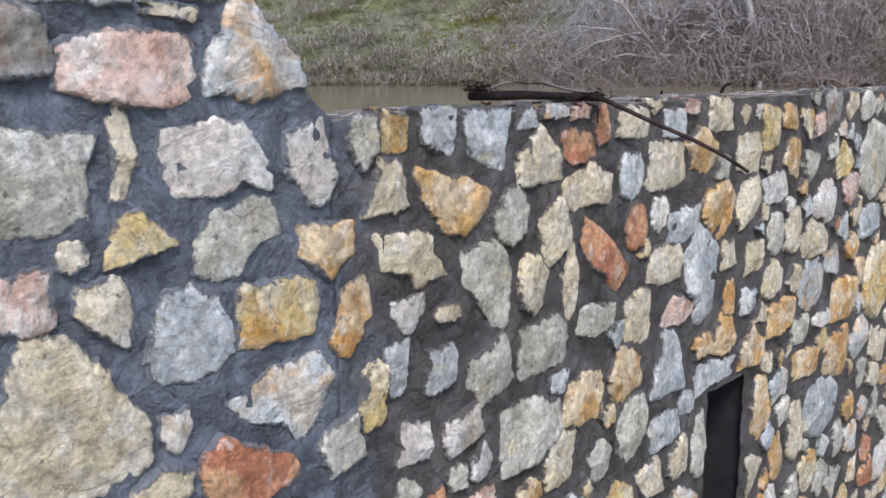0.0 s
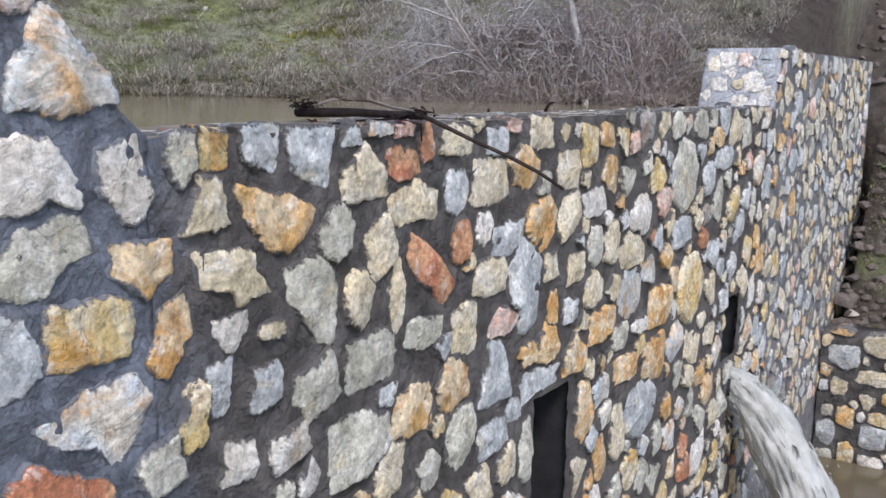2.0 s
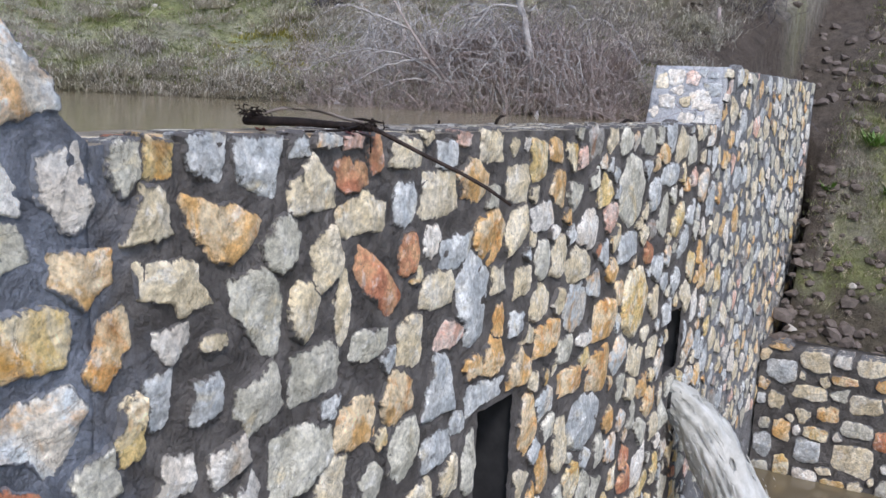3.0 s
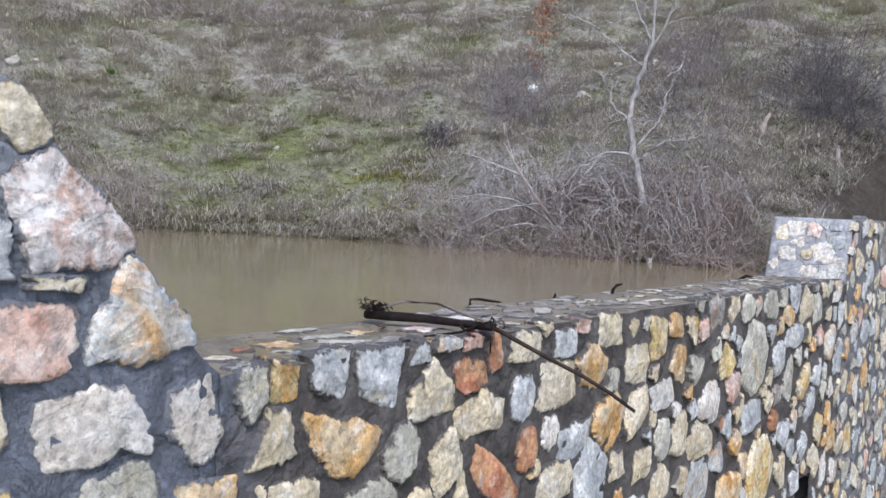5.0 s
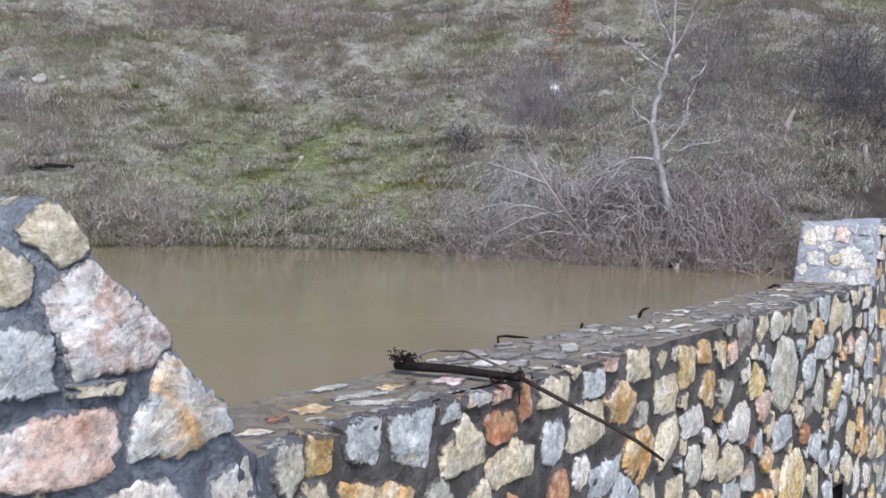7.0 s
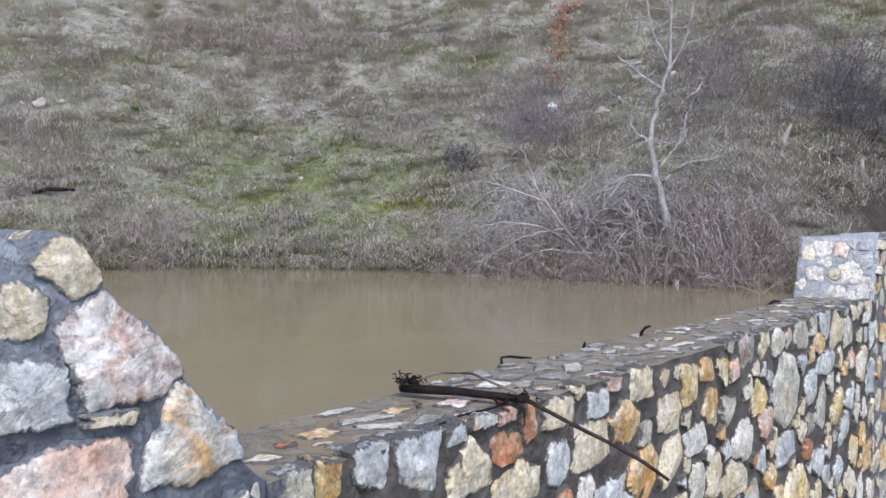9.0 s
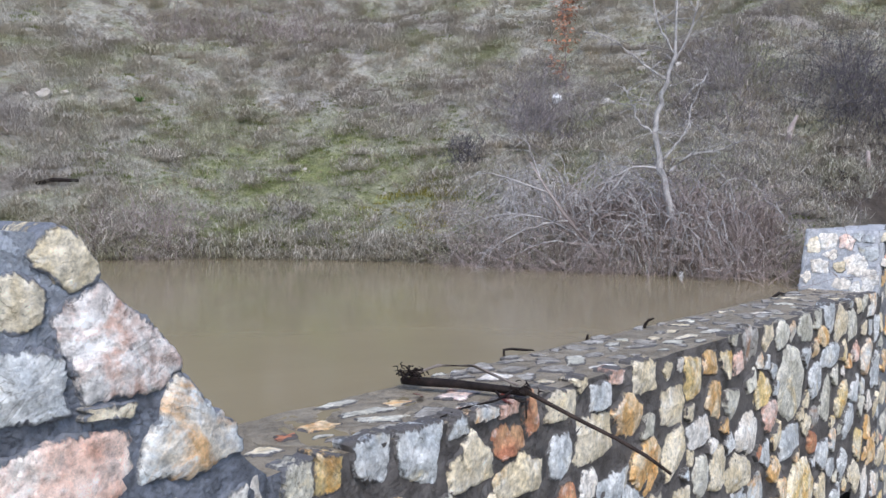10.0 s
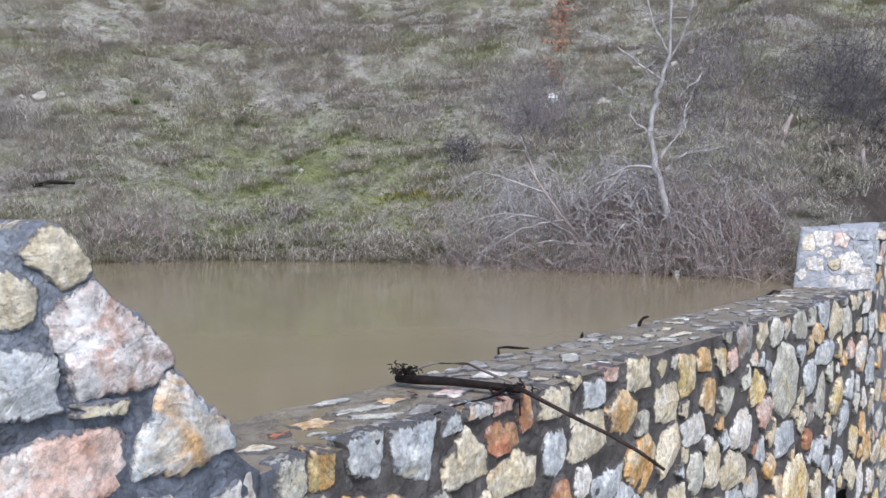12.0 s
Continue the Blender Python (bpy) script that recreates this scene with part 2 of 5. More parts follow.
def hill_material():
    """Winter turf: grey straw, green flushes low on the slope, yellow moss, bare earth on the cut bank."""
    k = Mat("winter_turf", 0.95)
    fine = k.noise(6.0, 9, 0.72)
    dry = k.ramp(fine, (0.30, (0.17, 0.156, 0.128)), (0.5, (0.335, 0.322, 0.28)), (0.72, (0.50, 0.462, 0.405)))
    green = k.ramp(fine, (0.3, (0.085, 0.10, 0.03)), (0.7, (0.24, 0.26, 0.09)))
    sep = k.add("ShaderNodeAttribute")
    sep.attribute_name = "ground"
    split = k.add("ShaderNodeSeparateColor")
    k.link(sep.outputs["Color"], split.inputs[0])
    patch = k.noise(1.6, 5, 0.6)
    add = k.add("ShaderNodeMath")
    add.operation = "MULTIPLY_ADD"
    k.link(patch, add.inputs[0])
    add.inputs[1].default_value = 1.0
    k.link(split.outputs[0], add.inputs[2])
    c = k.mix(k.ramp(add.outputs[0], (0.52, grey(0)), (0.95, grey(0.9))), dry, green)
    c = field_tone(k, c, (0.17, 0.185, 0.07))
    straw = k.noise(26.0, 8, 0.76, stretch=(1.0, 1.0, 0.5), warp=0.6)
    c = k.mix(1.0, c, k.ramp(straw, (0.32, (0.54, 0.53, 0.49)), (0.5, grey(1.10)), (0.68, (1.46, 1.44, 1.40))), "MULTIPLY")
    earth = k.ramp(fine, (0.3, (0.042, 0.032, 0.025)), (0.7, (0.135, 0.105, 0.083)))
    c = k.mix(split.outputs[1], c, earth)
    k.colour(c)
    k.bump(fine, 0.9, 0.12)
    k.bump(k.noise(40.0, 6, 0.7), 0.5, 0.03)
    return k.m


HILL = hill_material()
STRAW = [
    blade_material("grey_straw", (0.35, 0.325, 0.275), (0.54, 0.505, 0.44), (0.29, 0.305, 0.145)),
    blade_material("tan_straw", (0.34, 0.29, 0.21), (0.52, 0.45, 0.345), (0.28, 0.275, 0.125)),
    blade_material("green_grass", (0.13, 0.16, 0.045), (0.30, 0.33, 0.12), (0.18, 0.21, 0.06), 0.5),
    blade_material("yellow_moss_grass", (0.27, 0.25, 0.04), (0.46, 0.41, 0.10), (0.30, 0.28, 0.06), 0.6),
]
BRACKEN = simple_material("red_brown_dead_stalks", (0.25, 0.195, 0.175), (0.48, 0.40, 0.355), 3.0)
PALE_STRAW = blade_material("bleached_straw", (0.38, 0.345, 0.29), (0.56, 0.515, 0.44), (0.34, 0.33, 0.20), 0.3)
TWIG = simple_material("grey_brown_twigs", (0.18, 0.143, 0.133), (0.40, 0.335, 0.315), 4.0)
TWIG_DARK = simple_material("dark_twigs", (0.048, 0.045, 0.052), (0.135, 0.12, 0.128), 4.0)
TWIG_MAUVE = simple_material("mauve_grey_twigs", (0.12, 0.105, 0.11), (0.27, 0.238, 0.243), 4.0)
PALE_BARK = simple_material("pale_grey_bark", (0.13, 0.12, 0.118), (0.60, 0.57, 0.555), 16.0, relief=0.8, stretch=(1, 1, 0.5))
WET_BARK = simple_material("wet_black_bark", (0.006, 0.0045, 0.004), (0.030, 0.021, 0.018), 30.0, rough=0.6, relief=0.9, gloss=0.15)
BROWN_TWIG = simple_material("brown_bark", (0.014, 0.010, 0.009), (0.060, 0.042, 0.034), 30.0, rough=0.7, gloss=0.2)
DEAD_TWIG = simple_material("grey_brown_peeled_wood", (0.13, 0.105, 0.09), (0.26, 0.22, 0.19), 20.0)
SODDEN_LEAF = simple_material("sodden_red_leaf", (0.10, 0.022, 0.018), (0.24, 0.06, 0.045), 12.0, rough=0.4)
RUST_LEAF = simple_material("rust_brown_leaf", (0.24, 0.10, 0.055), (0.38, 0.18, 0.10), 6.0)
ROCK = simple_material("bank_rock", (0.05, 0.04, 0.034), (0.19, 0.155, 0.135), 6.0, relief=0.9)
PALE_ROCK = simple_material("pale_limestone", (0.34, 0.31, 0.27), (0.54, 0.50, 0.45), 6.0, relief=0.9)
LEAF_GREEN = simple_material("fresh_green_leaf", (0.045, 0.11, 0.012), (0.11, 0.22, 0.03), 6.0, rough=0.6)
PLASTIC = simple_material("white_plastic_film", (0.75, 0.75, 0.74), (0.85, 0.85, 0.85), 8.0, rough=0.4)
# near-black: the shade inside slots and pipe is put into the colour
HOLE_DARK = simple_material("near_black_hole_shade", (0.02, 0.02, 0.022), (0.05, 0.05, 0.052), 8.0, rough=0.6)


# ---- mesh helpers ----
def mesh_object(name, verts, faces, mats, parent=None, label="", index=None, smooth=False):
    me = bpy.data.meshes.new(name)
    me.from_pydata([tuple(v) for v in verts], [], faces)
    for m in mats if isinstance(mats, (list, tuple)) else [mats]:
        me.materials.append(m)
    if index is not None:
        me.polygons.foreach_set("material_index", index)
    if smooth:
        me.polygons.foreach_set("use_smooth", [True] * len(faces))
    me.update()
    ob = new(name, me)
    if parent:
        ob.parent = parent
    if label:
        ob["label"] = label
    return ob


def blade_mesh(name, P, mat):
    """A mesh of many blades from an array (n, 5, 3): a quad and a tip each."""
    n = len(P)
    me = bpy.data.meshes.new(name)
    me.vertices.add(5 * n)
    me.vertices.foreach_set("co", np.ascontiguousarray(P, np.float32).ravel())
    b = (np.arange(n) * 5)[:, None]
    me.loops.add(7 * n)
    me.loops.foreach_set("vertex_index", (b + np.array([0, 1, 2, 3, 3, 2, 4])).astype(np.int32).ravel())
    me.polygons.add(2 * n)
    me.polygons.foreach_set("loop_start", (np.arange(n)[:, None] * 7 + np.array([0, 4])).astype(np.int32).ravel())
    me.update(calc_edges=True)
    me.materials.append(mat)
    return new(name, me)


def tube(V, F, pts, radii, n=5):
    """Adds a tube through pts to V and F."""
    pts = [Vector(p) for p in pts]
    base = len(V)
    for i, p in enumerate(pts):
        d = (pts[min(i + 1, len(pts) - 1)] - pts[max(i - 1, 0)]).normalized()
        a = d.orthogonal().normalized()
        b = d.cross(a)
        for k in range(n):
            w = 2 * math.pi * k / n
            V.append(p + (a * math.cos(w) + b * math.sin(w)) * radii[i])
    for i in range(len(pts) - 1):
        for k in range(n):
            q = base + i * n
            F.append((q + k, q + (k + 1) % n, q + n + (k + 1) % n, q + n + k))
    F.append(tuple(base + k for k in reversed(range(n))))
    F.append(tuple(base + (len(pts) - 1) * n + k for k in range(n)))


def fbm(x, y, z=0.0, octaves=3):
    return noise.fractal(Vector((x, y, z)), 1.0, 2.0, octaves)


def curve_through(pts, n=5):
    """A smooth run of points through the given ones."""
    p = [pts[0]] + list(pts) + [pts[-1]]
    out = []
    for a, b, c, d in zip(p, p[1:], p[2:], p[3:]):
        for i in range(n):
            t = i / n
            out.append(0.5 * (2 * b + (c - a) * t + (2 * a - 5 * b + 4 * c - d) * t * t + (3 * b - a - 3 * c + d) * t ** 3))
    return out + [pts[-1]]


def smooth_step(v, a, b):
    t = min(max((v - a) / (b - a), 0.0), 1.0)
    return t * t * (3 - 2 * t)


# ---- the lie of the land ----
CREST_END = 6.09     # where the spillway meets the far wing
WALL_DEPTH = 0.60
SIDE_X = 8.83        # face of the bank wall below the dam
POOL_Z = -3.95
SHORE = np.array([(-60, 30), (-14, 15.5), (-4, 12.5), (1.2, 10.2), (4.0, 8.3), (5.36, 7.4), (6.1, 5.96), (6.5, 4.7), (6.58, 3.2), (6.72, 2.0), (7.15, 1.05), (7.5, 0.3), (8.1, -0.8), (9.0, -3), (12, -12), (25, -50)], float)


def shore_distance(x, y):
    """Distance from the lake's far shoreline, positive uphill."""
    p = np.array((x, y))
    a, b = SHORE[:-1], SHORE[1:]
    d = b - a
    t = np.clip(((p - a) * d).sum(1) / (d * d).sum(1), 0, 1)
    q = a + t[:, None] * d
    r = np.hypot(*(p - q).T)
    i = int(np.argmin(r))
    side = d[i, 0] * (p - a[i])[1] - d[i, 1] * (p - a[i])[0]
    return r[i] if side > 0 else -r[i]


def hill_height(x, y):
    d = shore_distance(x, y)
    if d < 0:
        return max(-2.0, d * 0.6)
    h = 0.16 * smooth_step(d, 0, 0.25) + 0.53 * min(d, 22) + 0.25 * max(d - 22, 0) * math.exp(-max(d - 22, 0) / 40)
    near = smooth_step(d, 0.2, 2.0)
    return h + near * (0.22 * fbm(x * 0.35, y * 0.35, 3.1) + 0.12 * fbm(x * 1.3, y * 1.3, 7.7)) + 0.05 * near * fbm(x * 2.0, y * 2.0, 4.4) + 0.065 * fbm(x * 3.1, y * 3.1, 1.7) * smooth_step(d, 0, 0.4)


def downstream_height(x, y):
    """Below the dam: the near bank, the stream bed, the shelf behind the bank wall and the steep far bank."""
    if x < 3.2:
        return -1.6 - 2.7 * smooth_step(x, -1.2, 2.6) + 0.05 * fbm(x * 2, y * 2)
    if x < SIDE_X + 0.35:
        return -4.3
    e = x - 9.15 + 0.22 * y
    steep = -2.58 + 0.25 * smooth_step(e, 0.0, 0.3)
    h = steep + 1.75 * max(e - 0.25, 0) if e < 1.45 else steep + 1.75 * 1.2 + 0.62 * (e - 1.45)
    return h + (0.10 * fbm(x * 1.6, y * 1.6, 2.2) + 0.05 * fbm(x * 4, y * 4, 5.0)) * smooth_step(e, 0, 0.5)


def ground_height(x, y):
    if y > 0.5:
        h = hill_height(x, y)
        if x > 6.0:  # the ground kept low behind the far wing
            cut = 0.10 + 0.33 * max(x - 7.4, 0) + 0.8 * (y - 0.5)
            h = min(h, max(cut, -0.4)) if x < 12 else h
        return h
    if y > -0.1:
        return downstream_height(x, -0.1) if x > 10.6 else -4.5
    h = downstream_height(x, y)
    return h


def ground_sheet():
    def axis(lo, hi, fine_lo, fine_hi, step):
        v = list(np.arange(fine_lo, fine_hi, step))
        s, p = step, fine_lo
        while p > lo:
            s *= 1.35
            p -= s
            v.insert(0, p)
        s, p = step, v[-1]
        while p < hi:
            s *= 1.35
            p += s
            v.append(p)
        return v
    xs, ys = axis(-160, 220, -4, 22, 0.16), axis(-160, 220, -4, 22, 0.16)
    ys = sorted(ys + [0.0, 0.52])
    V, F, col = [], [], []
    for y in ys:
        for x in xs:
            z = ground_height(x, y)
            V.append((x, y, z))
            d = shore_distance(x, y)
            g = 0.0
            if y > 0.5:
                g = math.exp(-((x - 6.9) / 1.8) ** 2 - ((y - 7.6) / 2.1) ** 2) * 0.34 + 0.16 * math.exp(-max(d, 0) / 5)
                e = smooth_step(x, 7.2, 8.6) * (1 - smooth_step(y, 1.2, 2.0)) * (1 - smooth_step(x, 10.5, 12.5)) + (0.8 if d < 0.25 else 0)
            else:
                strip = x - 9.15 + 0.22 * y
                e = 0.9 if x > 8 and strip < 0.5 else (0.2 if z < 0.1 else 0.85)
                g = 0.42 if x > 8 else 0.0
                if x > 9.8 and y > -0.45:      # bare earth against the end of the wing
                    g, e = 0.0, 0.95
            col.append((g, min(e, 1.0), 0, 1))
    n = len(xs)
    for j in range(len(ys) - 1):
        for i in range(n - 1):
            F.append((j * n + i, j * n + i + 1, (j + 1) * n + i + 1, (j + 1) * n + i))
    ob = mesh_object("ground", V, F, HILL, smooth=True)
    at = ob.data.color_attributes.new("ground", "FLOAT_COLOR", "POINT")
    at.data.foreach_set("color", np.array(col, np.float32).ravel())
    return tagged(ob, "grassy hillside of grey winter turf with green patches", "hillside", kind="structure")


ground_sheet()


def water_sheet(name, label, x0, x1, y0, y1, z, mat, step):
    nx, ny = max(2, int((x1 - x0) / step)), max(2, int((y1 - y0) / step))
    V = [(x0 + (x1 - x0) * i / nx, y0 + (y1 - y0) * j / ny, z) for j in range(ny + 1) for i in range(nx + 1)]
    F = [(j * (nx + 1) + i, j * (nx + 1) + i + 1, (j + 1) * (nx + 1) + i + 1, (j + 1) * (nx + 1) + i) for j in range(ny) for i in range(nx)]
    return tagged(mesh_object(name, V, F, mat, smooth=True), label, "water", kind="structure")


LAKE_Z = -0.008
water_sheet("water", "still muddy brown reservoir water behind the dam", -40, 8.6, 0.015, 32, LAKE_Z, LAKE, 1.0)
water_sheet("water", "brown plunge pool below the dam", 1.0, SIDE_X + 0.1, -30, 0.02, POOL_Z, POOL, 0.8)


# ---- masonry ----
WING_TOP = [(-9.0, 0.705), (-1.03, 0.70), (-0.94, 0.692), (-0.884, 0.683), (-0.846, 0.655), (-0.79, 0.59), (-0.775, 0.545), (-0.743, 0.50), (-0.697, 0.468), (-0.644, 0.428), (-0.58, 0.36), (-0.557, 0.32), (-0.552, 0.285), (-0.514, 0.242), (-0.433, 0.158), (-0.391, 0.122), (-0.375, 0.08), (-0.348, 0.045), (-0.29, 0.0)]
SEAM = -0.29


def wing_top(x):
    return float(np.interp(x, [p[0] for p in WING_TOP], [p[1] for p in WING_TOP]))


def crest_height(x, y):
    """Rough bedding on the crest: awash at the near end, dry further on."""
    dry = smooth_step(x, 0.3, 2.0)
    return -0.0062 + 0.0105 * dry - 0.03 * smooth_step(y, 0.54, 0.61) + 0.006 * fbm(x * 4, y * 4, 9.0) + 0.002 * fbm(x * 19, y * 19, 2.0)


def masonry_core(name, parent, mat, xs, z0, top, depth, top_height=None, top_mat=None, fine=60):
    """A solid of mortar with an uneven face and top. The face lies in y = 0."""
    V, F = [], []
    rows = fine

    def face(x, z):
        return 0.004 * fbm(x * 3.1, z * 3.1, 0.4) - 0.006 * fbm(x * 8, z * 8, 4.0) - 0.008 * fbm(x * 24, z * 24, 6.0, 3)
    low, mid = 14, rows - 14
    for x in xs:
        for j in range(rows + 1):
            t = top(x)
            split = max(t - 2.3, z0 + 0.6)
            z = z0 + (split - z0) * j / low if j < low else split + (t - split) * (j - low) / mid
            V.append((x, face(x, z), z))
    m = rows + 1
    for i in range(len(xs) - 1):
        for j in range(rows):
            F.append((i * m + j, (i + 1) * m + j, (i + 1) * m + j + 1, i * m + j + 1))
    b, fronts = len(V), len(F)
    deep = 30 if top_height else 9
    for x in xs:
        for j in range(deep + 1):
            y = depth * j / deep
            z = top(x) if top_height is None else top_height(x, y)
            V.append((x, y if j else face(x, top(x)), (top(x) + 0.012 * fbm(x * 5, y * 5)) if top_height is None and j else (z if j else top(x))))
    n = deep + 1
    for i in range(len(xs) - 1):
        for j in range(deep):
            F.append((b + i * n + j, b + (i + 1) * n + j, b + (i + 1) * n + j + 1, b + i * n + j + 1))
    tops = len(F)
    c = len(V)
    for x in xs:
        V += [(x, depth, z0), V[b + len([1 for q in xs if q < x]) * n + deep]]
    for i in range(len(xs) - 1):
        F.append((c + 2 * i + 1, c + 2 * i + 3, c + 2 * i + 2, c + 2 * i))
    for i in (0, len(xs) - 1):
        ring = [i * m + j for j in range(m)] + [b + i * n + j for j in range(1, n)] + [c + 2 * i]
        F.append(tuple(ring if i == 0 else reversed(ring)))
    index = [1 if top_mat and fronts <= q < tops else 0 for q in range(len(F))]
    core = mesh_object(name, V, F, [mat, top_mat or mat], parent, index=index, smooth=True)
    for q in (-1, -2):
        core.data.polygons[len(F) + q].use_smooth = False
    return core


def span(a, b, step):
    return list(np.linspace(a, b, max(2, int(round((b - a) / step)) + 1)))


class Face:
    """A plane of masonry: u along, v up, n out of the face."""

    def __init__(self, origin, u, v, n, inside):
        self.m = Matrix((Vector(u), Vector(v), Vector(n))).transposed()
        self.o = Vector(origin)
        self.inside = inside
        self.S = []
        self.set = 0

    def put(self, tone, u, v, w, h, tilt=0.0, form="block"):
        self.S.append((u, v, w / 2, h / 2, radians(tilt), tone, form))
        self.set = len(self.S)


def reach(s, ang):
    """Radius of a stone's oval in a direction."""
    t = ang - s[4]
    return 1.0 / np.sqrt((np.cos(t) / s[2]) ** 2 + (np.sin(t) / s[3]) ** 2)


def fill(face, rng, box, size, joint, tries, tones=TONES, aspect=(0.75, 1.35)):
    """Packs further stones of falling size between those already set."""
    u0, u1, v0, v1 = box
    for scale in (1.0, 0.72, 0.5):
        for _ in range(tries):
            u, v = rng.uniform(u0, u1), rng.uniform(v0, v1)
            if not face.inside(u, v):
                continue
            a = size * scale * rng.uniform(0.75, 1.3)
            k = math.sqrt(rng.uniform(*aspect))
            s = (u, v, a * k, a / k, rng.uniform(-0.6, 0.6), rng.choice(tones), rng.choice(("block", "slab", "shard", "wedge", "shard", "drop", "peak", "shield")))
            if face.S:
                A = np.array([q[:5] for q in face.S])
                du, dv = A[:, 0] - u, A[:, 1] - v
                dist = np.hypot(du, dv)
                close = dist < 0.9
                if close.any():
                    A, du, dv, dist = A[close], du[close], dv[close], dist[close]
                    g = np.arctan2(dv, du)
                    r1 = reach(s, g)
                    t = g + math.pi - A[:, 4]
                    r2 = 1 / np.sqrt((np.cos(t) / A[:, 2]) ** 2 + (np.sin(t) / A[:, 3]) ** 2)
                    if (dist < 0.94 * (r1 + r2) + 0.4 * joint).any():
                        continue
            face.S.append(s)


FORMS = {
    "block": ((38, 1.27), (142, 1.27), (218, 1.27), (322, 1.27)),
    "slab": ((30, 1.25), (90, 0.98), (150, 1.25), (212, 1.25), (272, 0.95), (328, 1.22)),
    "oval": ((10, 1.08), (62, 1.1), (115, 1.08), (168, 1.1), (220, 1.1), (270, 1.05), (318, 1.1)),
    "wedge": ((70, 1.05), (112, 1.05), (215, 1.32), (325, 1.32)),
    "peak": ((90, 1.18), (62, 0.8), (18, 0.95), (322, 1.22), (270, 0.78), (222, 1.22), (160, 0.95), (120, 0.75)),
    "drop": ((35, 1.3), (145, 1.3), (188, 0.88), (240, 0.85), (275, 1.15), (300, 0.9), (352, 0.92)),
    "heart": ((136, 1.38), (108, 0.62), (60, 0.64), (11, 1.03), (337, 0.93), (283, 1.08), (256, 0.95), (200, 0.62), (166, 0.78)),
    "saddle": ((174, 1.0), (140, 1.09), (94, 0.99), (55, 0.98), (352, 0.83), (317, 1.37), (299, 0.66), (275, 1.0), (227, 1.1)),
    "toe": ((139, 1.24), (63, 1.11), (25, 0.79), (336, 1.09), (292, 1.06), (255, 0.89), (228, 0.67), (185, 0.94)),
    "hook": ((119, 0.99), (53, 1.24), (357, 1.0), (340, 0.42), (271, 1.0), (221, 1.18), (178, 0.84)),
    "crescent": ((134, 1.2), (66, 1.1), (356, 1.0), (279, 0.84), (227, 1.35), (180, 0.34)),
    "tail": ((135, 1.36), (65, 0.84), (7, 0.5), (319, 1.33), (276, 0.95), (255, 0.45), (192, 0.87)),
    "flag": ((159, 1.07), (106, 0.85), (61, 1.15), (21, 1.07), (323, 0.79), (287, 1.05), (255, 0.4), (195, 0.62)),
    "penta": ((133, 1.32), (63, 1.12), (19, 1.05), (306, 1.2), (283, 0.87), (166, 0.89)),
    "leg": ((127, 0.8), (55, 1.22), (355, 0.95), (263, 1.0), (202, 1.08), (150, 0.46)),
    "shard": ((62, 1.22), (150, 1.05), (195, 0.95), (245, 1.22), (330, 1.1), (12, 0.8)),
    "bone": ((165, 1.12), (130, 1.05), (80, 0.78), (48, 0.98), (5, 0.6), (335, 1.15), (310, 1.0), (268, 0.5), (205, 0.95)),
    "tip": ((112, 1.28), (80, 1.0), (40, 0.72), (348, 1.02), (325, 1.22), (270, 0.92), (217, 1.3), (180, 0.85), (140, 0.8)),
    "slope": ((152, 1.15), (112, 1.2), (70, 0.98), (30, 0.95), (352, 1.1), (330, 1.18), (285, 0.98), (235, 1.2), (200, 0.95)),
    "boulder": ((125, 1.2), (85, 1.0), (45, 0.95), (5, 1.05), (330, 1.15), (270, 1.05), (220, 1.3), (175, 1.02)),
    "shield": ((42, 1.32), (138, 1.32), (165, 1.0), (200, 0.8), (300, 1.2), (320, 1.0), (350, 0.8)),
}


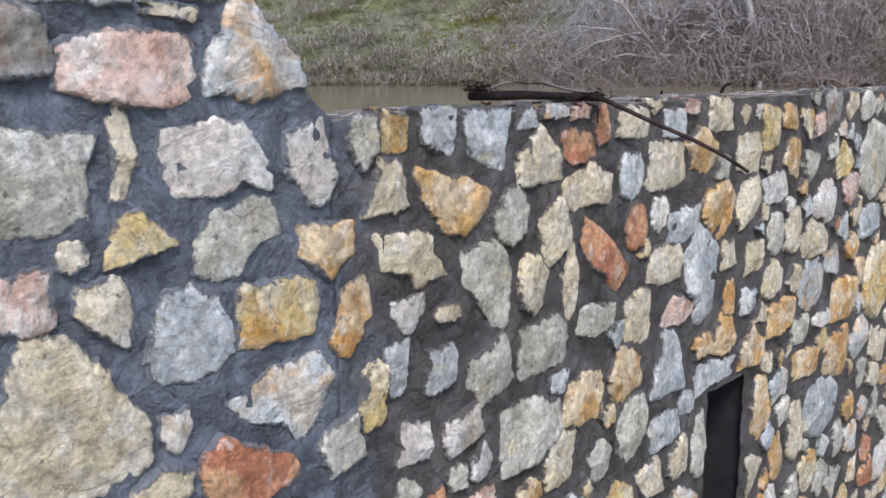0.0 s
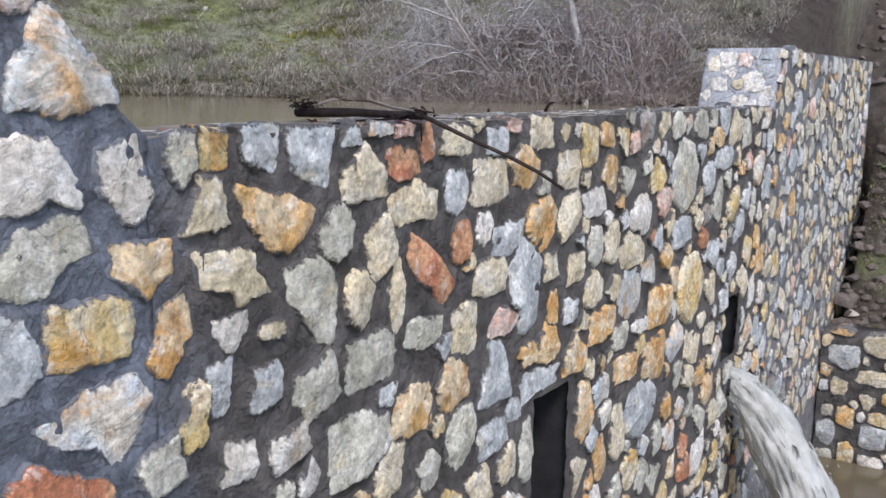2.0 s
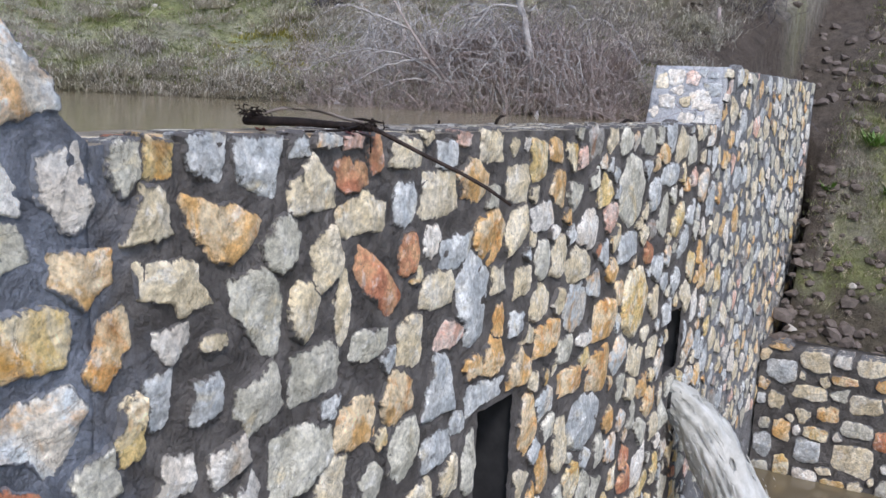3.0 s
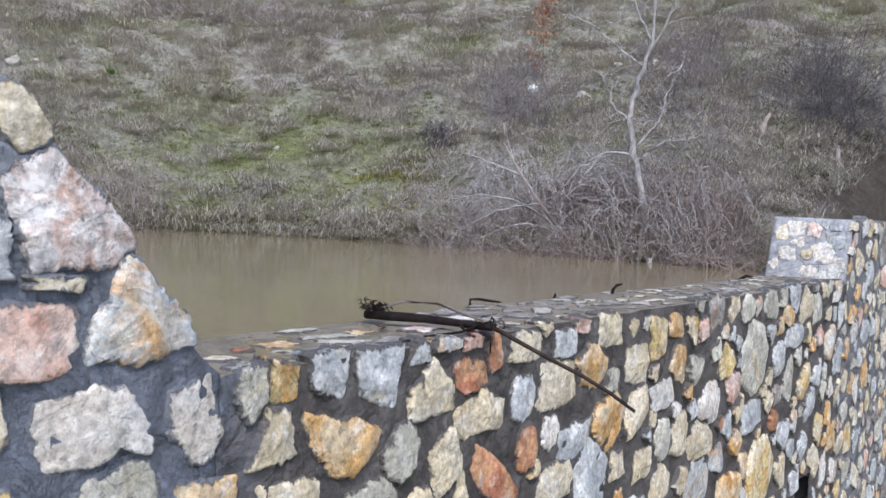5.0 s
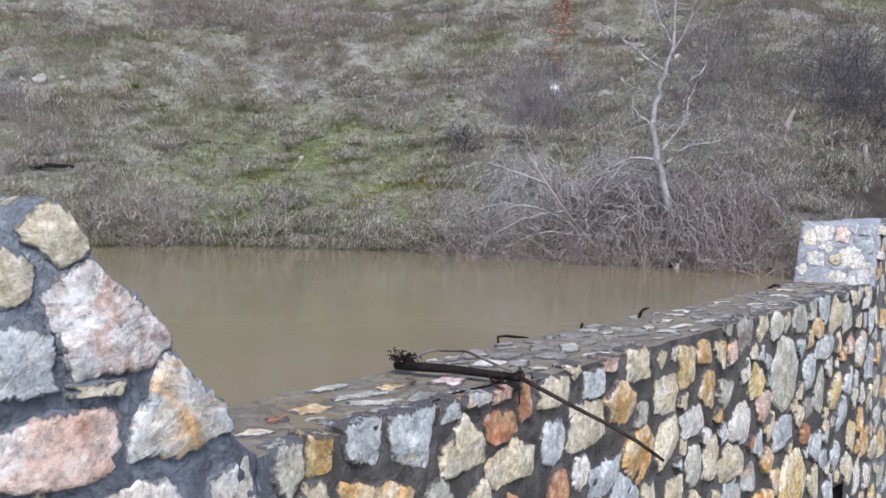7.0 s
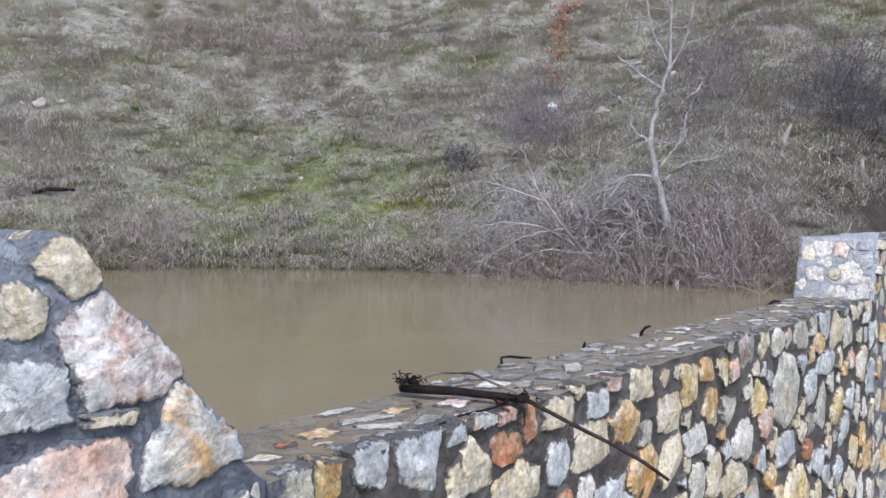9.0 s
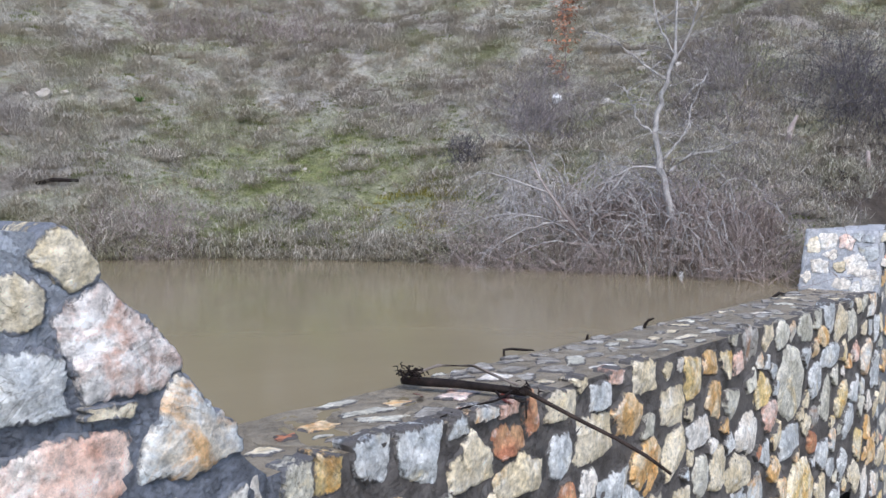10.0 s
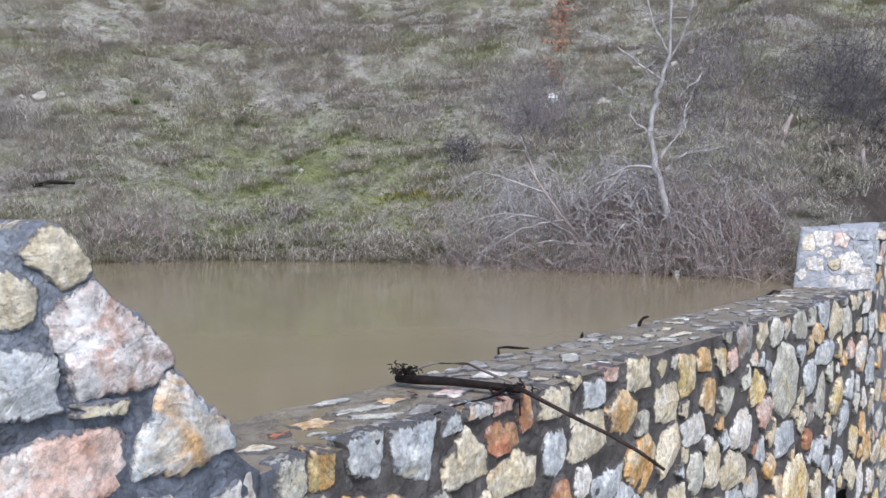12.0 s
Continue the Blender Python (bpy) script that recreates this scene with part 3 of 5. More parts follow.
def outline(face, i, joint, k, rng, free):
    """Points round stone i: its broken outline, held back by neighbours, joint and the edge of the wall."""
    s = face.S[i]
    jit = 10 if free else 4
    spec = list(FORMS[s[6]])
    if s[6] in ("block", "slab"):
        spec += [(a, rng.uniform(0.86, 1.08)) for a in rng.sample((0, 90, 180, 270), 2)]
        jit = 9
    corners = sorted(((a + rng.uniform(-jit, jit) * 1.6) % 360, r * (rng.uniform(0.88, 1.1) if free else rng.uniform(0.95, 1.05))) for a, r in spec)
    c = [(r * math.cos(radians(a)), r * math.sin(radians(a)), a) for a, r in corners]
    base = np.empty((k, 2))
    for q in range(k):
        t = 360.0 * q / k
        n = next((x for x in range(len(c)) if c[x][2] > t), 0)
        p0, p1 = c[n - 1], c[n]
        d = (math.cos(radians(t)), math.sin(radians(t)))
        e = (p1[0] - p0[0], p1[1] - p0[1])
        den = d[0] * e[1] - d[1] * e[0]
        r = (p0[0] * e[1] - p0[1] * e[0]) / den if abs(den) > 1e-6 else 1.0
        r = min(max(r, 0.3), 1.5) * (1.13 if free else 1.05)
        base[q] = d[0] * r * s[2], d[1] * r * s[3]
    soft = k // 80
    base = sum(np.roll(base, d, 0) for d in range(-soft, soft + 1)) / (2 * soft + 1)
    ct, st = math.cos(s[4]), math.sin(s[4])
    base = np.stack([base[:, 0] * ct - base[:, 1] * st, base[:, 0] * st + base[:, 1] * ct], 1)
    A = np.array([q[:5] for q in face.S])
    near = np.hypot(A[:, 0] - s[0], A[:, 1] - s[1]) < 0.9
    near[i] = False
    A = A[near]
    steps = np.linspace(0.40, 1.0, 13)
    lim = np.empty(k)
    for q in range(k):
        full = math.hypot(*base[q])
        P = base[q] * steps[:, None] + (s[0], s[1])
        ok = np.array([face.inside(a, b) for a, b in P])
        if len(A):
            du, dv = P[:, 0][:, None] - A[:, 0], P[:, 1][:, None] - A[:, 1]
            g = np.arctan2(dv, du) - A[:, 4]
            other = (np.hypot(du, dv) - 1.06 / np.sqrt((np.cos(g) / A[:, 2]) ** 2 + (np.sin(g) / A[:, 3]) ** 2)).min(1)
            ok &= (steps - 1.0) * full < other - joint * (0.8 if free else 0.2)
        bad = np.flatnonzero(~ok)
        lim[q] = 1.0 if not len(bad) else steps[max(bad[0] - 1, 0)]
    lim = np.minimum(lim, (np.roll(lim, 1) + np.roll(lim, -1) + lim) / 3 + 0.03)
    out = base * lim[:, None]
    for q in range(k):
        u, v = out[q]
        r = math.hypot(u, v)
        x, y = s[0] + u, s[1] + v
        rag = 0.006 + 0.013 * fbm(x * 12, y * 12, s[0] * 3, 2) + 0.010 * fbm(x * 38, y * 38, 2.0, 2) + 0.003 * fbm(x * 90, y * 90, 5.0, 1)
        out[q] *= 1 + rag / max(r, 0.02)
    return out


def stone_shape(face, i, joint, k, rng, proud, depth, rough=1.0, free=True):
    """Verts and faces of one broken stone, about its own centre: a few flat cleft planes, crisp ragged edges."""
    s = face.S[i]
    P = outline(face, i, joint, k, rng, free)
    planes = []
    span_of = min(s[2], s[3])
    for _ in range(6):
        a, g = rng.uniform(0, 6.283), rng.uniform(0.03, 0.22) * rough
        planes.append((g * math.cos(a), g * math.sin(a), rng.uniform(0.0, 0.16) * span_of * rough))
    rings = ((1.0, -depth), (1.01, -0.2), (0.985, 0.30), (0.95, 0.62), (0.89, 0.88), (0.80, 1.0), (0.70, 1.0), (0.60, 1.0), (0.50, 1.0), (0.40, 1.0), (0.29, 1.0), (0.15, 1.0))
    if k < 80:
        rings = tuple(rings[q] for q in (0, 1, 2, 4, 5, 7, 9, 11))
    if k < 30:
        rings = tuple(rings[q] for q in (0, 1, 3, 4, 5, 7))
    V, F, rim = [], [], []

    def lifted(u, v, lift):
        x, y = s[0] + u, s[1] + v
        n = proud + min(g * u + h * v + o for g, h, o in planes)
        n += rough * (0.009 * fbm(x * 6, y * 6, s[0] * 7, 2) + 0.0035 * fbm(x * 16, y * 16, 1.0, 2) + 0.0012 * fbm(x * 45, y * 45, 3.0, 2))
        return max(n, 0.005) * lift
    for f, lift in rings:
        for q in range(k):
            u, v = f * P[q]
            rim.append(max(1.0 - f, 0.0) * math.hypot(*P[q]))
            V.append(face.m @ Vector((u, v, lift if lift == -depth else lifted(u, v, lift))))
    V.append(face.m @ Vector((0, 0, lifted(0, 0, 1))))
    rim.append(0.08)
    top = len(V) - 1
    for a in range(len(rings) - 1):
        for q in range(k):
            F.append((a * k + q, a * k + (q + 1) % k, (a + 1) * k + (q + 1) % k, (a + 1) * k + q))
    b = (len(rings) - 1) * k
    for q in range(k):
        F.append((b + q, b + (q + 1) % k, top))
    return V, F, rim, face.o + face.m @ Vector((s[0], s[1], 0))


def stone_object(name, V, F, rim, mats, parent, label="", index=None):
    ob = mesh_object(name, V, F, mats, parent, label, index)
    ob.data.attributes.new("rim", "FLOAT", "POINT").data.foreach_set("value", rim)
    return ob


def lay(face, owner, joint, rng, fine, proud=(0.012, 0.034), depth=0.035, order=None, most=300, label="", clean=1.0):
    """Builds a face's stones: the first ones singly, the rest joined."""
    ids = sorted(range(len(face.S)), key=order or (lambda i: face.S[i][0]))
    rest = {}
    count = {}
    for i in ids:
        s = face.S[i]
        deep = depth(s) if callable(depth) else depth
        parent = owner(s) if callable(owner) else owner
        V, F, rim, at = stone_shape(face, i, joint(s) if callable(joint) else joint, fine(s), rng, rng.uniform(*proud), deep, free=i >= face.set)
        rim = [clean * q for q in rim]
        count[parent] = rank = count.get(parent, 0) + 1
        if rank <= most:
            ob = stone_object("stone", V, F, rim, STONE[s[5]], parent, label)
            ob.location = at
        else:
            W, G, T, R = rest.setdefault(parent, ([], [], [], []))
            b = len(W)
            W += [v + at for v in V]
            R += rim
            G += [tuple(b + q for q in f) for f in F]
            T += [list(STONE).index(s[5])] * len(F)
    for parent, (W, G, T, R) in rest.items():
        tagged(stone_object("stones", W, G, R, list(STONE.values()), parent, index=T), kind="stuff")


def empty(name, label, category, group="", kind="", at=(0, 0, 0)):
    e = new(name)
    e.location = at
    return tagged(e, label, category, group, kind)


HOLES = [(2.19, -1.98, 0.20, 0.60), (5.32, -1.70, 0.18, 0.25)]   # weep slots: centre x, z, half width, half height
PIPE = (5.43, -2.22)


def in_hole(x, z, grow=0.03):
    return any(abs(x - a) < w + grow and abs(z - b) < h + grow for a, b, w, h in HOLES) or math.hypot(x - PIPE[0], z - PIPE[1]) < 0.13


def wing_stones_low(f):
    f.put("dusk", -1.147, 0.176, 0.153, 0.186, 0, "block")
    f.put("pink", -0.869, 0.135, 0.306, 0.175, 0, "slab")
    f.put("cream", -0.762, 0.262, 0.140, 0.042, -5, "block")
    f.put("mixed", -0.533, 0.173, 0.306, 0.242, 0, "tip")
    f.put("grey", -1.108, -0.102, 0.236, 0.251, 0, "block")
    f.put("cream", -0.914, -0.073, 0.090, 0.21, 0, "crescent")
    f.put("white", -0.656, -0.085, 0.333, 0.20, 0, "saddle")
    f.put("white", -0.365, -0.120, 0.170, 0.235, 0, "toe")
    f.put("yellow", -0.893, -0.257, 0.177, 0.121, 8, "wedge")
    f.put("grey", -0.613, -0.292, 0.277, 0.195, 0, "hook")
    f.put("cream", -1.046, -0.277, 0.068, 0.079, 0, "oval")
    f.put("pink", -1.170, -0.360, 0.160, 0.148, 0, "block")
    f.put("cream", -0.982, -0.423, 0.145, 0.165, 0, "penta")
    f.put("blue", -0.758, -0.510, 0.233, 0.235, 0, "boulder")
    f.put("yellow", -0.502, -0.504, 0.262, 0.193, 0, "block")
    f.put("ochre", -0.325, -0.351, 0.217, 0.162, 180, "peak")
    f.put("ochre", -0.240, -0.577, 0.165, 0.255, 0, "leg")
    f.put("cream", -1.094, -0.667, 0.429, 0.390, 0, "tip")
    f.put("mixed", -0.491, -0.780, 0.358, 0.262, 0, "flag")
    f.put("white", -0.822, -0.746, 0.075, 0.109, 0, "drop")
    f.put("rust", -0.606, -0.914, 0.279, 0.226, 0, "slope")
    f.put("cream", -0.856, -0.883, 0.152, 0.110, 0, "oval")


def wing_stones_top(f):
    f.put("cream", -0.868, 0.628, 0.15, 0.125, -38, "slab")
    f.put("cream", -0.986, 0.540, 0.120, 0.125, 0, "boulder")
    f.put("blush", -0.719, 0.428, 0.333, 0.268, 0, "slope")
    f.put("blue", -0.975, 0.332, 0.204, 0.212, 0, "block")


def dam_stones(f):
    f.put("grey", -0.179, -0.070, 0.111, 0.178, 0, "drop")
    f.put("yellow", -0.060, -0.049, 0.099, 0.139, 0, "block")
    f.put("blue", 0.126, -0.065, 0.186, 0.165, 0, "shield")
    f.put("blue", 0.363, -0.097, 0.239, 0.224, 0, "shield")
    f.put("blue", 0.568, -0.034, 0.111, 0.091, 0, "wedge")
    f.put("mixed", 0.719, -0.014, 0.162, 0.048, 0, "block")
    f.put("pink", 0.875, -0.022, 0.130, 0.053, 0, "block")
    f.put("rust", 0.878, -0.151, 0.212, 0.143, -20, "oval")
    f.put("rust", 1.017, -0.074, 0.090, 0.151, 0, "shard")
    f.put("cream", 0.638, -0.178, 0.272, 0.205, 0, "peak")
    f.put("cream", -0.090, -0.215, 0.189, 0.178, 0, "wedge")
    f.put("ochre", 0.196, -0.271, 0.375, 0.240, 0, "heart")
    f.put("grey", 0.482, -0.354, 0.181, 0.195, 0, "oval")
    f.put("cream", 0.738, -0.451, 0.201, 0.222, 0, "shard")
    f.put("cream", 0.951, -0.298, 0.331, 0.196, 0, "peak")
    f.put("blue", 1.247, -0.282, 0.178, 0.187, 0, "oval")
    f.put("cream", 1.244, -0.073, 0.238, 0.153, 0, "block")
    f.put("blue", 1.560, -0.080, 0.169, 0.147, 0, "block")
    f.put("cream", 1.504, -0.266, 0.299, 0.222, 0, "block")
    f.put("pink", 1.711, -0.021, 0.164, 0.065, 0, "block")
    f.put("ochre", 1.828, -0.214, 0.271, 0.202, 0, "oval")
    f.put("cream", 1.980, -0.077, 0.234, 0.192, 0, "block")
    f.put("cream", 2.290, -0.261, 0.258, 0.207, 0, "block")
    f.put("yellow", 2.504, -0.135, 0.208, 0.242, 0, "block")
    f.put("ochre", 2.733, -0.107, 0.188, 0.138, 0, "block")
    f.put("ochre", 2.003, -0.504, 0.322, 0.243, 10, "oval")
    f.put("white", 1.471, -0.471, 0.127, 0.143, 0, "oval")
    f.put("blue", 1.679, -0.523, 0.283, 0.196, 0, "block")
    f.put("rust", 1.280, -0.493, 0.143, 0.192, 0, "oval")
    f.put("rust", 1.067, -0.585, 0.35, 0.16, -42, "slab")
    f.put("cream", 0.012, -0.435, 0.332, 0.18, 0, "tail")
    f.put("grey", 0.362, -0.598, 0.267, 0.310, 0, "penta")
    f.put("cream", 0.610, -0.613, 0.152, 0.208, 0, "oval")
    f.put("cream", 0.841, -0.645, 0.096, 0.287, 0, "oval")
    f.put("cream", 1.533, -0.682, 0.292, 0.168, 0, "block")
    f.put("blue", 1.857, -0.771, 0.318, 0.474, 0, "oval")
    f.put("pink", 1.677, -0.915, 0.283, 0.144, 0, "block")
    f.put("cream", 1.327, -0.878, 0.202, 0.228, 0, "block")
    f.put("grey", 1.024, -0.826, 0.235, 0.141, 0, "block")
    f.put("cream", 2.114, -0.732, 0.154, 0.161, 0, "block")
    f.put("cream", 2.392, -0.782, 0.205, 0.184, 0, "block")
    f.put("white", 2.617, -0.452, 0.307, 0.170, 0, "block")
    f.put("white", 3.285, -0.598, 0.347, 0.263, 0, "oval")
    f.put("pink", 3.639, -0.548, 0.203, 0.191, 0, "oval")
    f.put("grey", 4.002, -0.417, 0.448, 0.459, 0, "oval")
    f.put("blue", 4.842, -0.341, 0.418, 0.161, 0, "oval")
    f.put("grey", 2.640, -0.695, 0.186, 0.223, 0, "oval")
    f.put("cream", 2.858, -0.707, 0.224, 0.232, 0, "oval")
    f.put("cream", 3.162, -0.788, 0.335, 0.228, 0, "oval")
    f.put("blue", 4.004, -0.786, 0.396, 0.217, 0, "block")
    f.put("cream", 2.641, -0.930, 0.262, 0.227, 0, "peak")
    f.put("mixed", 3.163, -1.038, 0.338, 0.285, 0, "oval")
    f.put("ochre", 3.647, -1.238, 0.393, 0.320, 0, "block")
    f.put("yellow", 4.243, -1.198, 0.488, 0.485, 0, "oval")
    f.put("ochre", 2.155, -0.950, 0.126, 0.179, 0, "oval")
    f.put("blue", 2.365, -1.007, 0.184, 0.150, 0, "block")
    f.put("ochre", 2.771, -1.168, 0.315, 0.244, 0, "block")
    f.put("ochre", 2.102, -1.125, 0.217, 0.205, -20, "oval")
    f.put("ochre", 2.425, -1.264, 0.281, 0.226, 0, "peak")
    f.put("ochre", 1.905, -1.121, 0.161, 0.117, 0, "block")
    f.put("ochre", 3.620, -1.547, 0.414, 0.339, 0, "block")
    f.put("white", 3.342, -1.278, 0.256, 0.101, 0, "oval")
    f.put("ochre", 3.136, -1.504, 0.331, 0.259, 0, "block")
    f.put("blue", 1.594, -1.160, 0.296, 0.329, 0, "wedge")
    f.put("blue", 2.038, -1.309, 0.397, 0.197, 0, "block")
    f.put("ochre", 1.246, -1.101, 0.246, 0.241, 0, "oval")
    f.put("ochre", 0.951, -1.139, 0.276, 0.227, 0, "block")
    f.put("grey", 0.681, -0.865, 0.281, 0.228, 0, "block")
    f.put("grey", 0.392, -0.879, 0.242, 0.221, 0, "shard")
    f.put("white", -0.006, -0.597, 0.133, 0.122, 0, "drop")
    f.put("cream", 0.174, -0.635, 0.137, 0.056, 0, "oval")
    f.put("blue", -0.074, -0.778, 0.129, 0.218, -15, "shard")
    f.put("yellow", -0.155, -0.833, 0.127, 0.231, -15, "shard")
    f.put("blue", 0.133, -0.816, 0.146, 0.159, 0, "block")
    f.put("grey", 0.607, -1.180, 0.355, 0.280, 0, "block")
    f.put("white", 0.240, -1.052, 0.216, 0.138, 0, "shard")
    f.put("grey", 1.306, -1.354, 0.227, 0.290, -10, "oval")
    f.put("blue", 1.587, -1.462, 0.283, 0.183, 0, "block")
    f.put("grey", 1.934, -1.620, 0.178, 0.321, 0, "oval")
    f.put("white", 0.010, -1.032, 0.149, 0.166, 0, "block")
    f.put("cream", 0.790, -1.327, 0.215, 0.211, 0, "block")
    f.put("blue", 3.427, -1.837, 0.562, 0.358, 0, "oval")
    f.put("ochre", 2.575, -1.610, 0.224, 0.342, 0, "oval")
    f.put("ochre", 2.811, -1.962, 0.163, 0.275, 0, "oval")
    f.put("cream", 3.061, -1.877, 0.222, 0.340, 0, "oval")
    f.put("grey", -0.284, -0.943, 0.173, 0.175, 0, "shard")
    f.put("grey", 1.067, -1.424, 0.143, 0.176, 0, "oval")


def crest_stones(f):
    f.put("ochre", 0.191, 0.306, 0.15, 0.10, -12, "shard")
    f.put("rust", 0.020, 0.272, 0.07, 0.05, 0, "slab")
    f.put("cream", -0.145, 0.191, 0.09, 0.07, 0, "slab")
    f.put("grey", 0.445, 0.309, 0.21, 0.085, -8, "bone")
    f.put("ochre", 0.631, 0.336, 0.12, 0.07, 0, "wedge")
    f.put("pink", 0.858, 0.233, 0.17, 0.14, 0, "shard")
    f.put("white", 1.239, 0.325, 0.17, 0.10, 0, "shard")
    f.put("grey", 0.467, 0.485, 0.16, 0.06, 0, "slab")
    f.put("white", 1.742, 0.069, 0.103, 0.160, 0, "block")


def cheek_stones(f):
    f.put("white", -0.428, 0.460, 0.133, 0.188, 0, "block")
    f.put("pink", -0.282, 0.421, 0.093, 0.126, 0, "block")
    f.put("white", -0.186, 0.237, 0.150, 0.185, 0, "block")
    f.put("white", 0.027, 0.265, 0.106, 0.150, 0, "block")
    f.put("white", -0.485, 0.204, 0.124, 0.118, 0, "block")
    f.put("white", -0.052, 0.112, 0.155, 0.183, 0, "block")
    f.put("white", -0.287, 0.064, 0.126, 0.084, 0, "block")
    f.put("blue", -0.102, 0.339, 0.130, 0.128, 0, "block")
    f.put("cream", 0.022, 0.476, 0.127, 0.181, 0, "block")


def side_stones(f):
    f.put("ochre", 0.230, -2.447, 0.302, 0.130, 0, "block")
    f.put("blue", 0.277, -2.726, 0.302, 0.332, 0, "block")
    f.put("cream", 0.633, -2.575, 0.297, 0.267, 0, "block")
    f.put("white", 0.900, -2.527, 0.170, 0.195, 0, "block")
    f.put("cream", 1.185, -2.542, 0.285, 0.229, 0, "block")
    f.put("cream", 0.589, -2.954, 0.334, 0.239, 0, "block")
    f.put("cream", 0.248, -3.100, 0.170, 0.204, 0, "block")
    f.put("ochre", 0.811, -3.143, 0.259, 0.199, 0, "block")
    f.put("cream", 1.173, -2.966, 0.327, 0.282, 0, "block")
    f.put("ochre", 0.334, -3.452, 0.169, 0.298, 0, "block")
    f.put("grey", 1.120, -3.285, 0.313, 0.216, 0, "block")
    f.put("blue", 0.623, -3.612, 0.266, 0.295, 0, "block")
    f.put("cream", 1.107, -3.623, 0.411, 0.397, 0, "block")
    f.put("yellow", 0.367, -3.873, 0.152, 0.287, 0, "block")
    f.put("white", 0.633, -3.920, 0.249, 0.205, 0, "block")
    f.put("yellow", 0.927, -3.992, 0.271, 0.202, 0, "block")
    f.put("rust", 1.395, -3.346, 0.174, 0.245, 0, "block")
    f.put("yellow", 0.704, -3.413, 0.263, 0.163, 0, "block")
    f.put("ochre", 0.941, -2.744, 0.271, 0.107, 0, "block")


def wing_stones(f):
    wing_stones_low(f)
    wing_stones_top(f)


def build_dam():
    rng = random.Random(11)
    # near wing
    wing = empty("wall_near_wing", "raised stone wing of the dam in blue-grey mortar", "stone wall", kind="structure")
    xs = span(-9, -2.2, 0.4)[:-1] + span(-2.2, -1.4, 0.05)[:-1] + span(-1.4, SEAM, 0.016)
    masonry_core("mortar", wing, MORTAR_WING, xs, -4.5, wing_top, WALL_DEPTH, fine=140)
    # spillway
    dam = empty("wall_spillway", "stone-faced spillway wall with weep slots, damp dark mortar", "stone wall", kind="structure")
    xs = span(SEAM, 1.3, 0.018)[:-1] + span(1.3, 3.0, 0.035)[:-1] + span(3.0, CREST_END + 0.1, 0.09)
    core = masonry_core("mortar", dam, MORTAR_WING, xs, -4.5, lambda x: crest_height(x, 0.0), WALL_DEPTH, crest_height, CREST, 120)
    cut_holes(core)
    f = Face((0, 0, 0), (1, 0, 0), (0, 0, 1), (0, -1, 0), lambda u, v: -9 < u < CREST_END + 0.05 and -4.0 < v < (wing_top(u) + 0.03 if u < SEAM else 0.018) and not in_hole(u, v))
    wing_stones(f)
    dam_stones(f)
    fill(f, rng, (-2.3, SEAM, -1.7, 0.62), 0.115, 0.06, 260)
    fill(f, rng, (-5.5, -2.2, -1.7, 0.6), 0.15, 0.06, 200)
    fill(f, rng, (SEAM, 2.6, -2.3, 0.0), 0.105, 0.045, 900)
    fill(f, rng, (2.5, CREST_END, -4.0, 0.0), 0.112, 0.035, 1900)

    def depth(s):
        if s[0] < SEAM:
            return 0.30 if s[0] > -1.15 and s[1] + s[3] > wing_top(s[0] + 0.8 * s[2]) - 0.02 else 0.035
        return 0.07 if s[1] + s[3] > -0.05 else 0.035
    lay(f, lambda s: wing if s[0] < SEAM + 0.03 else dam, lambda s: 0.045 if s[0] < SEAM else 0.03, rng,
        lambda s: 14 if s[0] < -2.2 else (110 if s[0] < 0.9 else (56 if s[0] < 2.6 else 24)), (0.012, 0.028), depth,
        order=lambda i: abs(f.S[i][0] + 0.3) - 0.3 * f.S[i][1])
    # flat stones bedded in the crest
    t = Face((0, 0, 0.0), (1, 0, 0), (0, 1, 0), (0, 0, 1), lambda u, v: SEAM + 0.05 < u < CREST_END - 0.02 and 0.03 < v < 0.57)
    crest_stones(t)
    fill(t, rng, (1.1, CREST_END, 0.05, 0.56), 0.06, 0.04, 75, ["wet"] * 16 + ["grey"] * 3 + ["white", "cream"], (0.8, 2.4))
    fill(t, rng, (SEAM + 0.25, 1.15, 0.08, 0.40), 0.05, 0.07, 6, ["wet"] * 5 + ["grey"], (1.0, 2.6))
    for i in range(len(t.S)):
        s = t.S[i]
        V, F, rim, at = stone_shape(t, i, 0.03, 70 if s[0] < 2 else 24, rng, rng.uniform(0.0005, 0.003), 0.05, 0.2)
        ob = stone_object("stone", V, F, [0.9 * q for q in rim], STONE[s[5]], dam)
        ob.location = at + Vector((0, 0, crest_height(s[0], s[1]) + 0.001))
    # far wing
    far = empty("wall_far_wing", "far raised wing of the stone dam running into the bank", "stone wall", kind="structure")
    xs = span(CREST_END, 10.6, 0.12)
    core = masonry_core("mortar", far, MORTAR_FAR, xs, -4.5, lambda x: 0.50, WALL_DEPTH + 0.03, top_mat=MORTAR_DRY)
    core.data.polygons[len(core.data.polygons) - 2].material_index = 1
    for v in core.data.vertices:      # the cheek leans back a little
        if v.co.z > 0.0 and v.co.x < CREST_END + 0.9:
            v.co.x += (0.02 + 0.34 * v.co.z) * (1 - (v.co.x - CREST_END) / 0.9)
    f = Face((0, 0, 0), (1, 0, 0), (0, 0, 1), (0, -1, 0), lambda u, v: CREST_END + 0.04 + 0.34 * max(v, 0) < u < 10.5 and -4.0 < v < 0.505)
